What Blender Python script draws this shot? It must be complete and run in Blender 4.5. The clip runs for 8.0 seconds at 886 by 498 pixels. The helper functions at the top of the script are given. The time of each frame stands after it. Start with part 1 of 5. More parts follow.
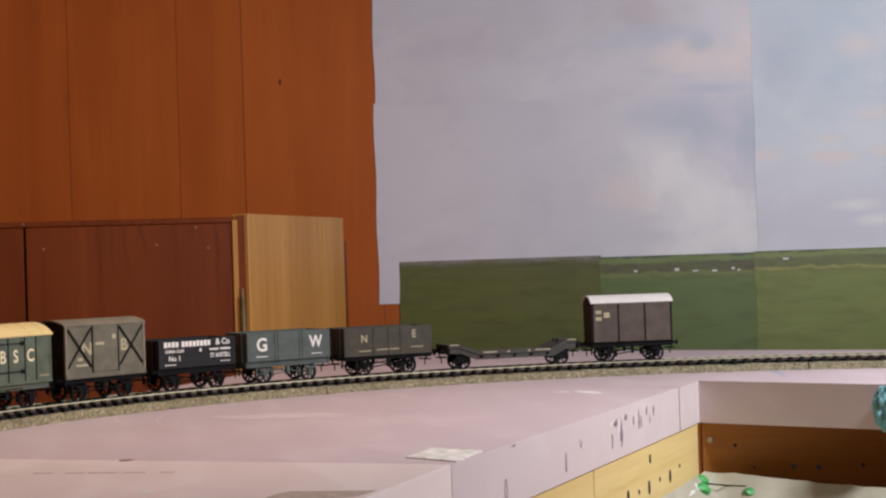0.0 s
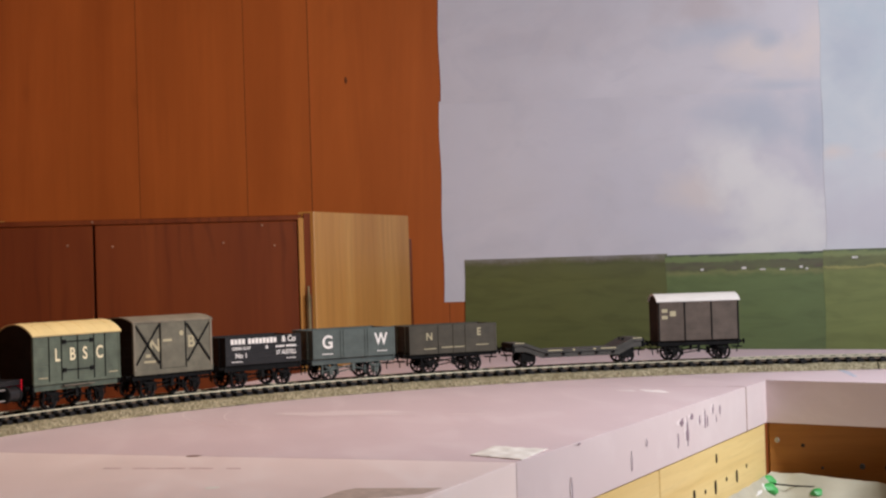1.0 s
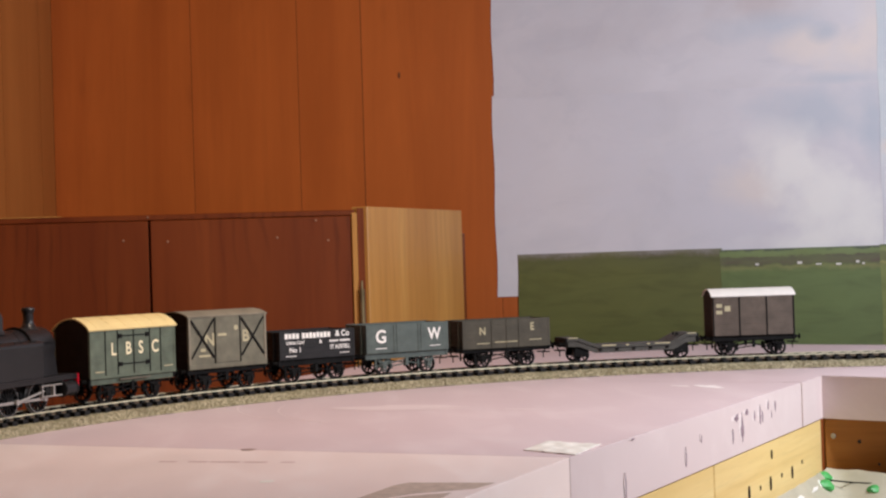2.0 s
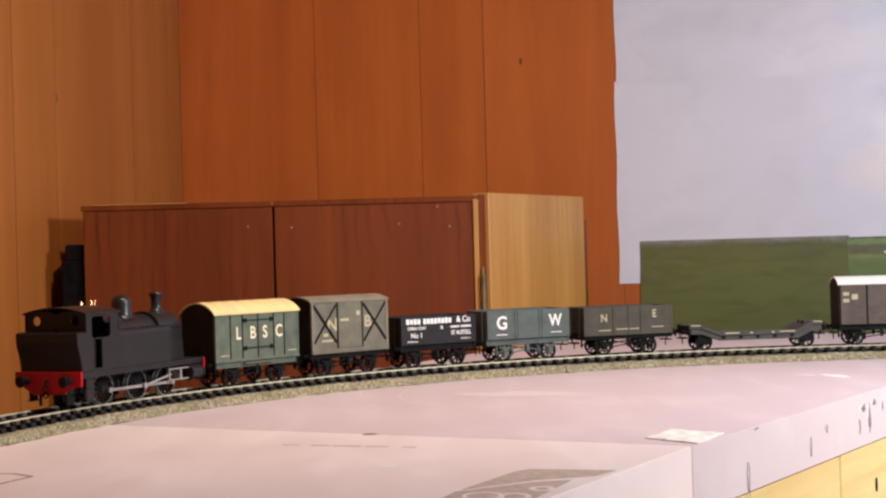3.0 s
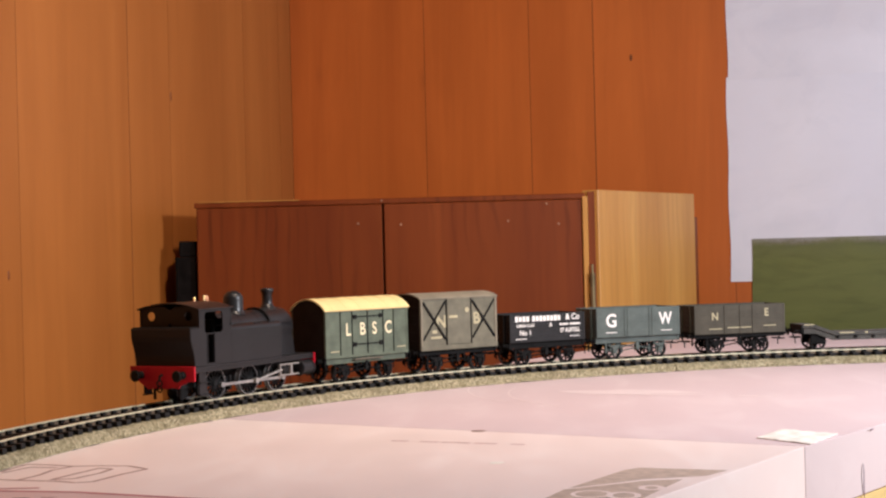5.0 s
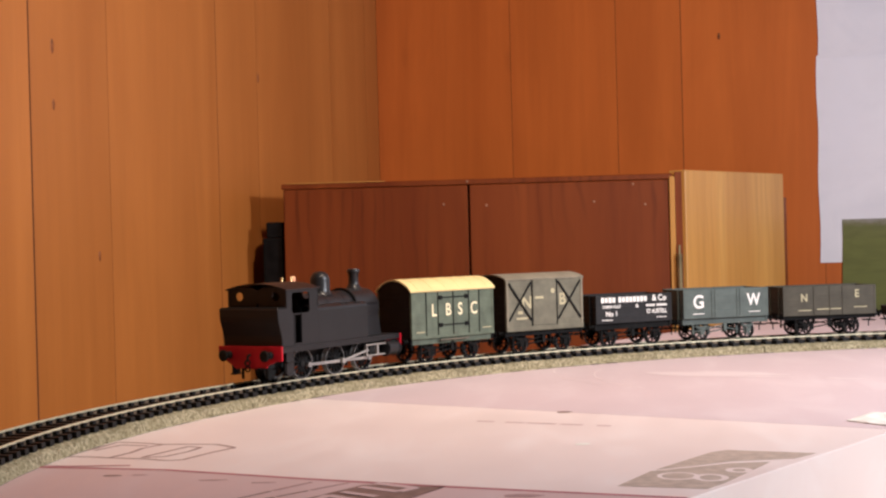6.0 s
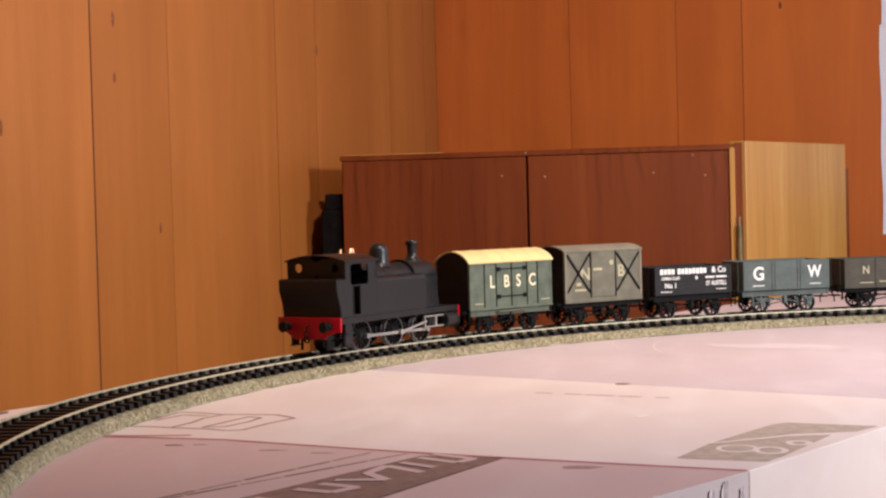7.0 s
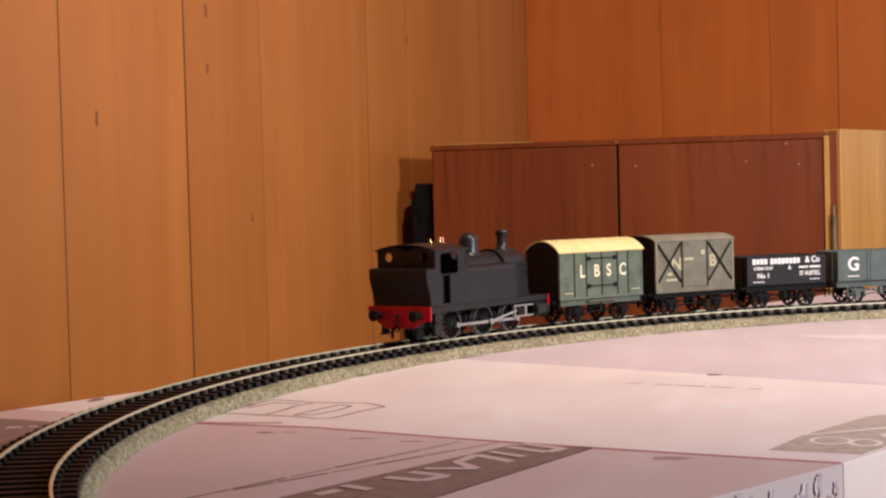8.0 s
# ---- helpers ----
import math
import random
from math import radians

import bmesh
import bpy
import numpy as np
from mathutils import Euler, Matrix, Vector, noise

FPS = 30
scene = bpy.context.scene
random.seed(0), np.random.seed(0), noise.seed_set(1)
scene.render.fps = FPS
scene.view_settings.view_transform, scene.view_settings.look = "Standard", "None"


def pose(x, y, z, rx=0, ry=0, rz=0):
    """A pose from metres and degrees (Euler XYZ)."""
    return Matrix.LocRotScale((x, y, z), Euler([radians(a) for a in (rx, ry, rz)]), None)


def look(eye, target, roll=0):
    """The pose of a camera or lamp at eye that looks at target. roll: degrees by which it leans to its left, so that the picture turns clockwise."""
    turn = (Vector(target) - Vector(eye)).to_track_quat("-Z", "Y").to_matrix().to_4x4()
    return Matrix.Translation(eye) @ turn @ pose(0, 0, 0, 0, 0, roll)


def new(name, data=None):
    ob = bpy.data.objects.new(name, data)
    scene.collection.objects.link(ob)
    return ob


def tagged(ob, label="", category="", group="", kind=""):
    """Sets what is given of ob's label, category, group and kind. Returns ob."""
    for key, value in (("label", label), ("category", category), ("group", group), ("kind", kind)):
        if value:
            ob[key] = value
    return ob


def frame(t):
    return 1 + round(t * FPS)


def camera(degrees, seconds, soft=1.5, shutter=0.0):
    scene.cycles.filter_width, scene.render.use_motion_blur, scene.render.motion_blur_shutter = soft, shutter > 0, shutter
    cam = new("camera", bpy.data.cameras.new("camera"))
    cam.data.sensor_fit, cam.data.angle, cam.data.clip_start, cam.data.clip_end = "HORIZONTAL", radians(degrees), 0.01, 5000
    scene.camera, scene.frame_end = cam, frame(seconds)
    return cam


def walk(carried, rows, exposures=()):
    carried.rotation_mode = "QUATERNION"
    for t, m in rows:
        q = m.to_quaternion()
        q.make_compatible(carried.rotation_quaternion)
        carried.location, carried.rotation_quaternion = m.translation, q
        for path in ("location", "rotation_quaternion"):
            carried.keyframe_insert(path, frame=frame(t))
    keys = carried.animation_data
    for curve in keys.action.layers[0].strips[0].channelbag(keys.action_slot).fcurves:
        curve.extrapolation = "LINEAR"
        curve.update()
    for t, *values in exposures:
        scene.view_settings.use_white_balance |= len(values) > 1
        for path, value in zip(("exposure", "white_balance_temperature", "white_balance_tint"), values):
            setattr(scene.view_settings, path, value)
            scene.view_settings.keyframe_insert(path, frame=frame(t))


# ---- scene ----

# ------------------------------------------------------------------ camera
EYE = 1.086                     # lens height; the foam table top lies at 1.000
TABLE = 1.000
RAIL = 1.010

cam = camera(32.44, 8.0, soft=2.35)
TURNS = [  # seconds, pitch, roll, yaw
    (0.0, 0.71, 1.86, -11.40), (0.5, 0.70, 1.79, -10.55), (1.0, 0.71, 1.75, -8.95),
    (2.3, 0.51, 1.70, -5.69), (2.5, 0.45, 1.64, -4.54), (3.0, 0.19, 1.59, -2.39),
    (3.5, 0.12, 1.58, -0.33), (4.0, 0.17, 1.49, 0.00), (4.5, 0.30, 1.45, 0.43),
    (6.0, -0.45, 1.47, 4.93), (6.5, -0.91, 1.48, 5.92), (7.0, -1.46, 1.52, 7.12),
    (7.5, -1.29, 1.51, 8.77), (8.0, -1.77, 1.55, 10.50)]
walk(cam, [(t, pose(0, 0, EYE, 90 + p, r, y)) for t, p, r, y in TURNS],
     exposures=[(0.0, -0.88), (1.0, -0.74), (2.5, -0.46), (3.5, -0.13), (4.5, -0.09), (6.0, -0.07), (8.0, -0.10)])

# ------------------------------------------------------------------ light
world = bpy.data.worlds.new("world")
world.use_nodes = True
world.node_tree.nodes["Background"].inputs["Color"].default_value = (1.0, 0.85, 0.7, 1)
world.node_tree.nodes["Background"].inputs["Strength"].default_value = 0.002
scene.world = world


def lamp(name, where, target, size, watts, colour, spread=180):
    data = bpy.data.lights.new(name, "AREA")
    data.shape, data.size, data.energy, data.color = "DISK", size, watts, colour
    data.spread = radians(spread)
    ob = new(name, data)
    ob.matrix_world = look(where, target)
    return ob


bulb = bpy.data.lights.new("work_light", "POINT")
bulb.shadow_soft_size, bulb.energy, bulb.color = 0.05, 31.0, (0.97, 0.985, 1.06)
new("work_light", bulb).location = (0.685, 0.650, 1.385)
lamp("shelf_lamp", (0.24, 0.56, 1.81), (-0.25, 1.15, 1.08), 0.06, 2.2, (1.0, 0.79, 0.64), 84)

# ------------------------------------------------------------------ materials


def nodes_of(name):
    m = bpy.data.materials.new(name)
    m.use_nodes = True
    return m, m.node_tree.nodes, m.node_tree.links, m.node_tree.nodes["Principled BSDF"]


def put(n, links, socket, value):
    if hasattr(value, "links"):
        links.new(value, socket)
    else:
        socket.default_value = value


def ramp(n, links, fac, stops):
    r = n.new("ShaderNodeValToRGB")
    while len(r.color_ramp.elements) < len(stops):
        r.color_ramp.elements.new(0.5)
    for el, (pos, col) in zip(r.color_ramp.elements, stops):
        el.position, el.color = pos, (*col, 1)
    links.new(fac, r.inputs["Fac"])
    return r.outputs["Color"]


def coords(n, links, scale, shift=None):
    tc = n.new("ShaderNodeTexCoord")
    mp = n.new("ShaderNodeMapping")
    mp.inputs["Scale"].default_value = scale
    links.new(tc.outputs["Object"], mp.inputs["Vector"])
    if shift is not None:
        links.new(shift, mp.inputs["Location"])
    return mp.outputs["Vector"]


def noise_tex(n, links, vec, scale, detail=4.0, rough=0.55, dist=0.0):
    t = n.new("ShaderNodeTexNoise")
    t.inputs["Scale"].default_value, t.inputs["Detail"].default_value = scale, detail
    t.inputs["Roughness"].default_value, t.inputs["Distortion"].default_value = rough, dist
    links.new(vec, t.inputs["Vector"])
    return t.outputs["Fac"]


def mixed(n, links, fac, a, b, mode="MIX"):
    x = n.new("ShaderNodeMix")
    x.data_type, x.blend_type = "RGBA", mode
    put(n, links, x.inputs["Factor"], fac)
    put(n, links, x.inputs["A"], a if hasattr(a, "links") else (*a, 1))
    put(n, links, x.inputs["B"], b if hasattr(b, "links") else (*b, 1))
    return x.outputs["Result"]


def bump(n, links, height, strength, distance):
    b = n.new("ShaderNodeBump")
    b.inputs["Strength"].default_value, b.inputs["Distance"].default_value = strength, distance
    links.new(height, b.inputs["Height"])
    return b.outputs["Normal"]


def paint(name, colour, rough=0.5, metal=0.0, vary=0.25, scale=120.0, relief=0.15, spec=0.4):
    """A painted or moulded surface with two scales of wear."""
    m, n, l, b = nodes_of(name)
    v = coords(n, l, (1, 1, 1))
    coarse = noise_tex(n, l, v, scale, 3)
    fine = noise_tex(n, l, v, scale * 9, 5, 0.7)
    dark = tuple(c * (1 - vary) for c in colour)
    lite = tuple(min(1, c * (1 + vary) + 0.01 * vary) for c in colour)
    base = ramp(n, l, coarse, [(0.3, dark), (0.7, lite)])
    base = mixed(n, l, ramp(n, l, fine, [(0.45, (0, 0, 0)), (0.75, (0.35 * vary, 0.35 * vary, 0.35 * vary))]), base, lite)
    l.new(base, b.inputs["Base Color"])
    l.new(ramp(n, l, fine, [(0.2, (max(0, rough - 0.1),) * 3), (0.8, (min(1, rough + 0.12),) * 3)]), b.inputs["Roughness"])
    b.inputs["Metallic"].default_value = metal
    b.inputs["Specular IOR Level"].default_value = spec
    if relief:
        l.new(bump(n, l, fine, relief, 0.0004), b.inputs["Normal"])
    return m


def timber(name, dark, light, grain=(46, 46, 2.2), rough=0.38, knots=0.0, coat=0.0, vary=0.12, spec=0.5, pore=0.3, cloud=0.0, arches=0.0):
    """Varnished or bare wood; the grain runs along the axis with the small scale."""
    m, n, l, b = nodes_of(name)
    info = n.new("ShaderNodeObjectInfo")
    shift = n.new("ShaderNodeVectorMath")
    shift.operation = "SCALE"
    shift.inputs[0].default_value = (3.1, 5.7, 2.3)
    l.new(info.outputs["Random"], shift.inputs["Scale"])
    v = coords(n, l, grain, shift.outputs["Vector"])
    figure = noise_tex(n, l, v, 1.0, 6, 0.62, 0.6)
    v2 = coords(n, l, tuple(g * 5 for g in grain), shift.outputs["Vector"])
    pores = noise_tex(n, l, v2, 1.0, 3, 0.7)
    base = ramp(n, l, figure, [(0.28, dark), (0.5, tuple((a + c) / 2 for a, c in zip(dark, light))), (0.72, light)])
    base = mixed(n, l, ramp(n, l, pores, [(0.5, (0, 0, 0)), (0.8, (pore, pore, pore))]), base, tuple(c * 0.55 for c in dark))
    if cloud:        # broad soft patches in the varnish
        broad = noise_tex(n, l, coords(n, l, (9, 9, 3.5), shift.outputs["Vector"]), 1.0, 4, 0.6, 0.8)
        base = mixed(n, l, ramp(n, l, broad, [(0.38, (cloud,) * 3), (0.62, (0, 0, 0))]), base, tuple(c * 0.72 for c in dark))
    if arches:       # the pointed figure of flat-sawn veneer
        wave = n.new("ShaderNodeTexWave")
        wave.wave_type, wave.bands_direction = "BANDS", "X"
        wave.inputs["Scale"].default_value, wave.inputs["Distortion"].default_value = 9.0, 13.0
        wave.inputs["Detail"].default_value, wave.inputs["Detail Scale"].default_value = 3.0, 0.55
        l.new(coords(n, l, (3.0, 3.0, 1.0), shift.outputs["Vector"]), wave.inputs["Vector"])
        where = noise_tex(n, l, coords(n, l, (10, 10, 5), shift.outputs["Vector"]), 1.0, 3, 0.6)
        line = ramp(n, l, wave.outputs["Fac"], [(0.02, (arches,) * 3), (0.30, (0, 0, 0))])
        base = mixed(n, l, mixed(n, l, ramp(n, l, where, [(0.42, (0, 0, 0)), (0.62, (1, 1, 1))]), (0, 0, 0), line), base, tuple(c * 0.35 for c in dark))
    if vary:
        hs = n.new("ShaderNodeHueSaturation")
        mr = n.new("ShaderNodeMapRange")
        mr.inputs["To Min"].default_value, mr.inputs["To Max"].default_value = 1 - vary, 1 + vary
        l.new(info.outputs["Random"], mr.inputs["Value"])
        l.new(mr.outputs["Result"], hs.inputs["Value"])
        l.new(base, hs.inputs["Color"])
        base = hs.outputs["Color"]
    if knots:
        kv = coords(n, l, (14, 14, 5.5), shift.outputs["Vector"])
        vo = n.new("ShaderNodeTexVoronoi")
        vo.inputs["Scale"].default_value = 1.0
        l.new(kv, vo.inputs["Vector"])
        base = mixed(n, l, ramp(n, l, vo.outputs["Distance"], [(0.03, (knots,) * 3), (0.10, (0, 0, 0))]), base, tuple(c * 0.3 for c in dark))
    l.new(base, b.inputs["Base Color"])
    b.inputs["Roughness"].default_value = rough
    b.inputs["Specular IOR Level"].default_value = spec
    b.inputs["Coat Weight"].default_value, b.inputs["Coat Roughness"].default_value = coat, 0.25
    l.new(bump(n, l, pores, 0.12, 0.0006), b.inputs["Normal"])
    return m


# one panelling in two tones: each wall's light is put into its colour
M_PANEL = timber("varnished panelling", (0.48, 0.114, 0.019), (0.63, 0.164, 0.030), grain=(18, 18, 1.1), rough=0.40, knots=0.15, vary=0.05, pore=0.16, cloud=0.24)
M_PANEL_L = timber("varnished panelling, yellower light painted in", (0.360, 0.118, 0.024), (0.470, 0.170, 0.039), grain=(18, 18, 1.1), rough=0.40, knots=0.15, vary=0.03, pore=0.14, cloud=0.20)
M_DOOR = timber("dark stained cupboard wood", (0.124, 0.0222, 0.0048), (0.222, 0.0510, 0.0105), grain=(15, 15, 1.2), rough=0.45, pore=0.18, vary=0.08, spec=0.3, arches=0.38)
M_LEAF = timber("pale cupboard wood", (0.50, 0.225, 0.050), (0.66, 0.350, 0.094), grain=(34, 34, 1.6), rough=0.42, vary=0.05, cloud=0.22, arches=0.10)
M_PINE = timber("pine board", (0.75, 0.53, 0.20), (0.86, 0.67, 0.31), grain=(55, 55, 3), rough=0.6, knots=0.6, vary=0.06)
M_PINE_DARK = timber("darker pine board", (0.46, 0.168, 0.034), (0.58, 0.25, 0.058), grain=(55, 55, 3), rough=0.55, knots=0.6, vary=0.06)
M_WALL = paint("plain wall paint", (0.10, 0.075, 0.055), 0.8, vary=0.06, scale=4)
M_CEIL = paint("ceiling paint", (0.14, 0.12, 0.10), 0.85, vary=0.04, scale=3)
M_FLOOR = timber("floor boards", (0.07, 0.04, 0.025), (0.12, 0.075, 0.04), grain=(20, 2, 20), rough=0.5)
M_SHADOW_FILL = paint("shadow filler black", (0.004, 0.003, 0.003), 0.85, vary=0.3, relief=0.1, spec=0.1)
M_NAIL = paint("old nail head", (0.34, 0.17, 0.10), 0.5, vary=0.2)
M_KNOT = paint("dark wood knot", (0.20, 0.062, 0.018), 0.5, vary=0.35, scale=300)
M_GAP = paint("dark groove wood", (0.085, 0.024, 0.009), 0.9, vary=0.1)


def foam_skin(name, colour, stain, rough=0.42):
    m, n, l, b = nodes_of(name)
    v = coords(n, l, (1, 1, 1))
    big = noise_tex(n, l, v, 6, 4, 0.6)
    mid = noise_tex(n, l, coords(n, l, (30, 9, 30)), 1.0, 5, 0.65, 0.4)
    fine = noise_tex(n, l, v, 700, 3, 0.7)
    base = ramp(n, l, big, [(0.3, tuple(c * 0.93 for c in colour)), (0.7, colour)])
    base = mixed(n, l, ramp(n, l, mid, [(0.50, (0, 0, 0)), (0.78, (0.5, 0.5, 0.5))]), base, stain)
    l.new(base, b.inputs["Base Color"])
    l.new(ramp(n, l, mid, [(0.3, (rough,) * 3), (0.8, (rough + 0.25,) * 3)]), b.inputs["Roughness"])
    b.inputs["Specular IOR Level"].default_value = 0.4
    b.inputs["Subsurface Weight"].default_value = 0.0
    l.new(bump(n, l, fine, 0.10, 0.0003), b.inputs["Normal"])
    return m


M_FOAM_A = foam_skin("pink foam, dull skin", (0.70, 0.562, 0.575), (0.80, 0.695, 0.69), 0.5)
M_FOAM_B = foam_skin("pink foam, pale skin", (0.92, 0.775, 0.735), (0.95, 0.87, 0.84), 0.36)
M_FOAM_C = foam_skin("pink foam, rosy skin", (0.70, 0.505, 0.495), (0.76, 0.585, 0.57), 0.42)
M_FOAM_CUT = foam_skin("cut foam edge", (0.70, 0.585, 0.58), (0.79, 0.695, 0.685), 0.7)
M_INK = paint("foam print ink", (0.27, 0.17, 0.145), 0.6, vary=0.2, scale=200)
M_INK_FAINT = paint("faint foam print ink", (0.42, 0.26, 0.25), 0.6, vary=0.2, scale=200)
M_SEAM = paint("foam seam", (0.48, 0.17, 0.185), 0.8, vary=0.2, scale=200)
M_PAPER = paint("masking tape", (0.86, 0.83, 0.76), 0.7, vary=0.08, scale=60)


def granules(name):
    m, n, l, b = nodes_of(name)
    v = coords(n, l, (1, 1, 1))
    vo = n.new("ShaderNodeTexVoronoi")
    vo.inputs["Scale"].default_value = 900
    l.new(v, vo.inputs["Vector"])
    big = noise_tex(n, l, v, 45, 4)
    sep = n.new("ShaderNodeSeparateColor")
    l.new(vo.outputs["Color"], sep.inputs["Color"])
    base = ramp(n, l, sep.outputs["Red"], [(0.0, (0.15, 0.125, 0.070)), (0.35, (0.23, 0.20, 0.118)), (0.7, (0.31, 0.27, 0.168)), (1.0, (0.44, 0.39, 0.26))])
    base = mixed(n, l, ramp(n, l, big, [(0.4, (0, 0, 0)), (0.7, (0.45, 0.45, 0.45))]), base, (0.17, 0.15, 0.075))
    l.new(base, b.inputs["Base Color"])
    b.inputs["Roughness"].default_value = 0.9
    l.new(bump(n, l, vo.outputs["Distance"], 0.4, 0.0006), b.inputs["Normal"])
    return m


M_CORK = granules("ballasted cork roadbed")
M_BED = paint("dark ballast", (0.0060, 0.0042, 0.0036), 0.95, vary=0.4, scale=500, relief=0.3, spec=0.03)
M_SLEEPER = paint("black plastic sleeper", (0.0085, 0.008, 0.008), 0.6, vary=0.2, spec=0.2)
M_WEB = paint("brown rail web", (0.16, 0.12, 0.085), 0.5, metal=0.4, vary=0.2, scale=300)
M_RAIL = paint("nickel silver rail", (0.95, 0.88, 0.64), 0.40, metal=0.68, vary=0.10, relief=0.05)


def sky_print(name, base, top, blobs):
    """A printed sky: a base colour that turns into another towards the top, and soft clouds (x, z, half width, half height, colour, strength)."""
    m, n, l, b = nodes_of(name)
    tc = n.new("ShaderNodeTexCoord")
    wisp = n.new("ShaderNodeTexNoise")
    wisp.inputs["Scale"].default_value, wisp.inputs["Detail"].default_value = 22.0, 6.0
    l.new(tc.outputs["Object"], wisp.inputs["Vector"])
    streak = noise_tex(n, l, coords(n, l, (9, 9, 16)), 1.0, 5, 0.55, 0.4)
    sep = n.new("ShaderNodeSeparateXYZ")
    l.new(tc.outputs["Object"], sep.inputs["Vector"])
    mr = n.new("ShaderNodeMapRange")
    mr.inputs["From Min"].default_value, mr.inputs["From Max"].default_value = 0.05, 0.22
    l.new(sep.outputs["Z"], mr.inputs["Value"])
    c = mixed(n, l, mr.outputs["Result"], base, top)
    c = mixed(n, l, ramp(n, l, streak, [(0.40, (0, 0, 0)), (0.75, (0.55, 0.55, 0.55))]), c, tuple(min(0.95, v * 1.16) for v in base))
    veil = noise_tex(n, l, coords(n, l, (13, 13, 20)), 1.0, 6, 0.6, 1.2)
    c = mixed(n, l, ramp(n, l, veil, [(0.30, (0.4, 0.4, 0.4)), (0.50, (0, 0, 0))]), c, tuple(v * f for v, f in zip(base, (0.84, 0.86, 0.90))))
    for x, z, rx, rz, colour, strength in blobs:
        sub = n.new("ShaderNodeVectorMath")
        sub.operation = "SUBTRACT"
        l.new(tc.outputs["Object"], sub.inputs[0])
        sub.inputs[1].default_value = (x, 0, z)
        mul = n.new("ShaderNodeVectorMath")
        mul.operation = "MULTIPLY"
        l.new(sub.outputs["Vector"], mul.inputs[0])
        mul.inputs[1].default_value = (0.45 / rx, 0, 0.45 / rz)
        ln = n.new("ShaderNodeVectorMath")
        ln.operation = "LENGTH"
        l.new(mul.outputs["Vector"], ln.inputs[0])
        add = n.new("ShaderNodeMath")
        add.operation = "MULTIPLY_ADD"
        l.new(wisp.outputs["Fac"], add.inputs[0])
        add.inputs[1].default_value = 0.85
        l.new(ln.outputs["Value"], add.inputs[2])
        c = mixed(n, l, ramp(n, l, add.outputs["Value"], [(0.52, (strength,) * 3), (1.0, (0, 0, 0))]), c, colour)
    l.new(c, b.inputs["Base Color"])
    b.inputs["Roughness"].default_value = 0.55
    b.inputs["Specular IOR Level"].default_value = 0.25
    l.new(bump(n, l, noise_tex(n, l, coords(n, l, (1, 1, 1)), 14, 3), 0.2, 0.003), b.inputs["Normal"])
    return m


CLOUD, CREAM, SLATE, LILAC = (0.950, 0.950, 0.950), (0.882, 0.812, 0.789), (0.557, 0.626, 0.731), (0.766, 0.760, 0.835)
WHITE, WARM = (0.950, 0.950, 0.950), (0.638, 0.583, 0.611)
M_SKY_1 = sky_print("printed sky, lavender", (0.745, 0.735, 0.790), (0.740, 0.728, 0.785),
                    [(0.33, 0.10, 0.17, 0.17, LILAC, 0.9), (0.025, 0.131, 0.033, 0.095, LILAC, 0.7), (0.137, 0.127, 0.050, 0.10, LILAC, 0.7), (0.352, 0.185, 0.066, 0.030, SLATE, 0.7), (0.307, 0.157, 0.042, 0.025, CLOUD, 0.7),
                     (0.282, 0.112, 0.039, 0.028, CREAM, 0.8), (0.331, 0.132, 0.041, 0.022, CLOUD, 0.9), (0.411, 0.175, 0.014, 0.050, SLATE, 0.7), 
                     (0.363, 0.090, 0.050, 0.036, CLOUD, 0.9), (0.391, 0.072, 0.034, 0.036, WHITE, 1.0), (0.333, 0.050, 0.055, 0.015, CLOUD, 0.8),
                     (0.316, 0.130, 0.026, 0.034, WHITE, 0.9), (0.350, 0.095, 0.034, 0.034, WHITE, 0.9), (0.388, 0.062, 0.038, 0.026, WHITE, 0.95), (0.205, 0.120, 0.020, 0.050, LILAC, 0.9), (0.240, 0.080, 0.050, 0.018, LILAC, 0.9)])
M_SKY_2 = sky_print("printed sky, upper", (0.740, 0.728, 0.785), (0.700, 0.715, 0.785),
                    [(0.160, 0.082, 0.100, 0.045, WARM, 0.28), (0.291, 0.092, 0.050, 0.022, WARM, 0.8), (0.310, 0.064, 0.066, 0.017, SLATE, 0.6),
                     (0.333, 0.046, 0.034, 0.018, CREAM, 0.8), (0.388, 0.037, 0.040, 0.030, CREAM, 0.95), (0.411, 0.065, 0.024, 0.028, CREAM, 0.7), (0.362, 0.057, 0.017, 0.011, SLATE, 0.7), (0.380, 0.006, 0.049, 0.008, SLATE, 0.6)])
M_SKY_3 = sky_print("printed sky, blue", (0.850, 0.880, 0.930), (0.640, 0.735, 0.815),
                    [(0.062, 0.080, 0.16, 0.060, LILAC, 0.9), (0.011, 0.151, 0.018, 0.010, CREAM, 0.8), (0.085, 0.145, 0.032, 0.008, CREAM, 0.8), (0.083, 0.166, 0.012, 0.006, CREAM, 0.7), (0.116, 0.267, 0.028, 0.016, CREAM, 0.7),
                     (0.132, 0.191, 0.026, 0.008, CREAM, 0.7), (0.140, 0.150, 0.016, 0.007, CREAM, 0.8), (0.133, 0.076, 0.024, 0.007, CLOUD, 0.8), (0.107, 0.092, 0.026, 0.007, CLOUD, 0.7), (0.034, 0.256, 0.030, 0.036, SLATE, 0.6)])


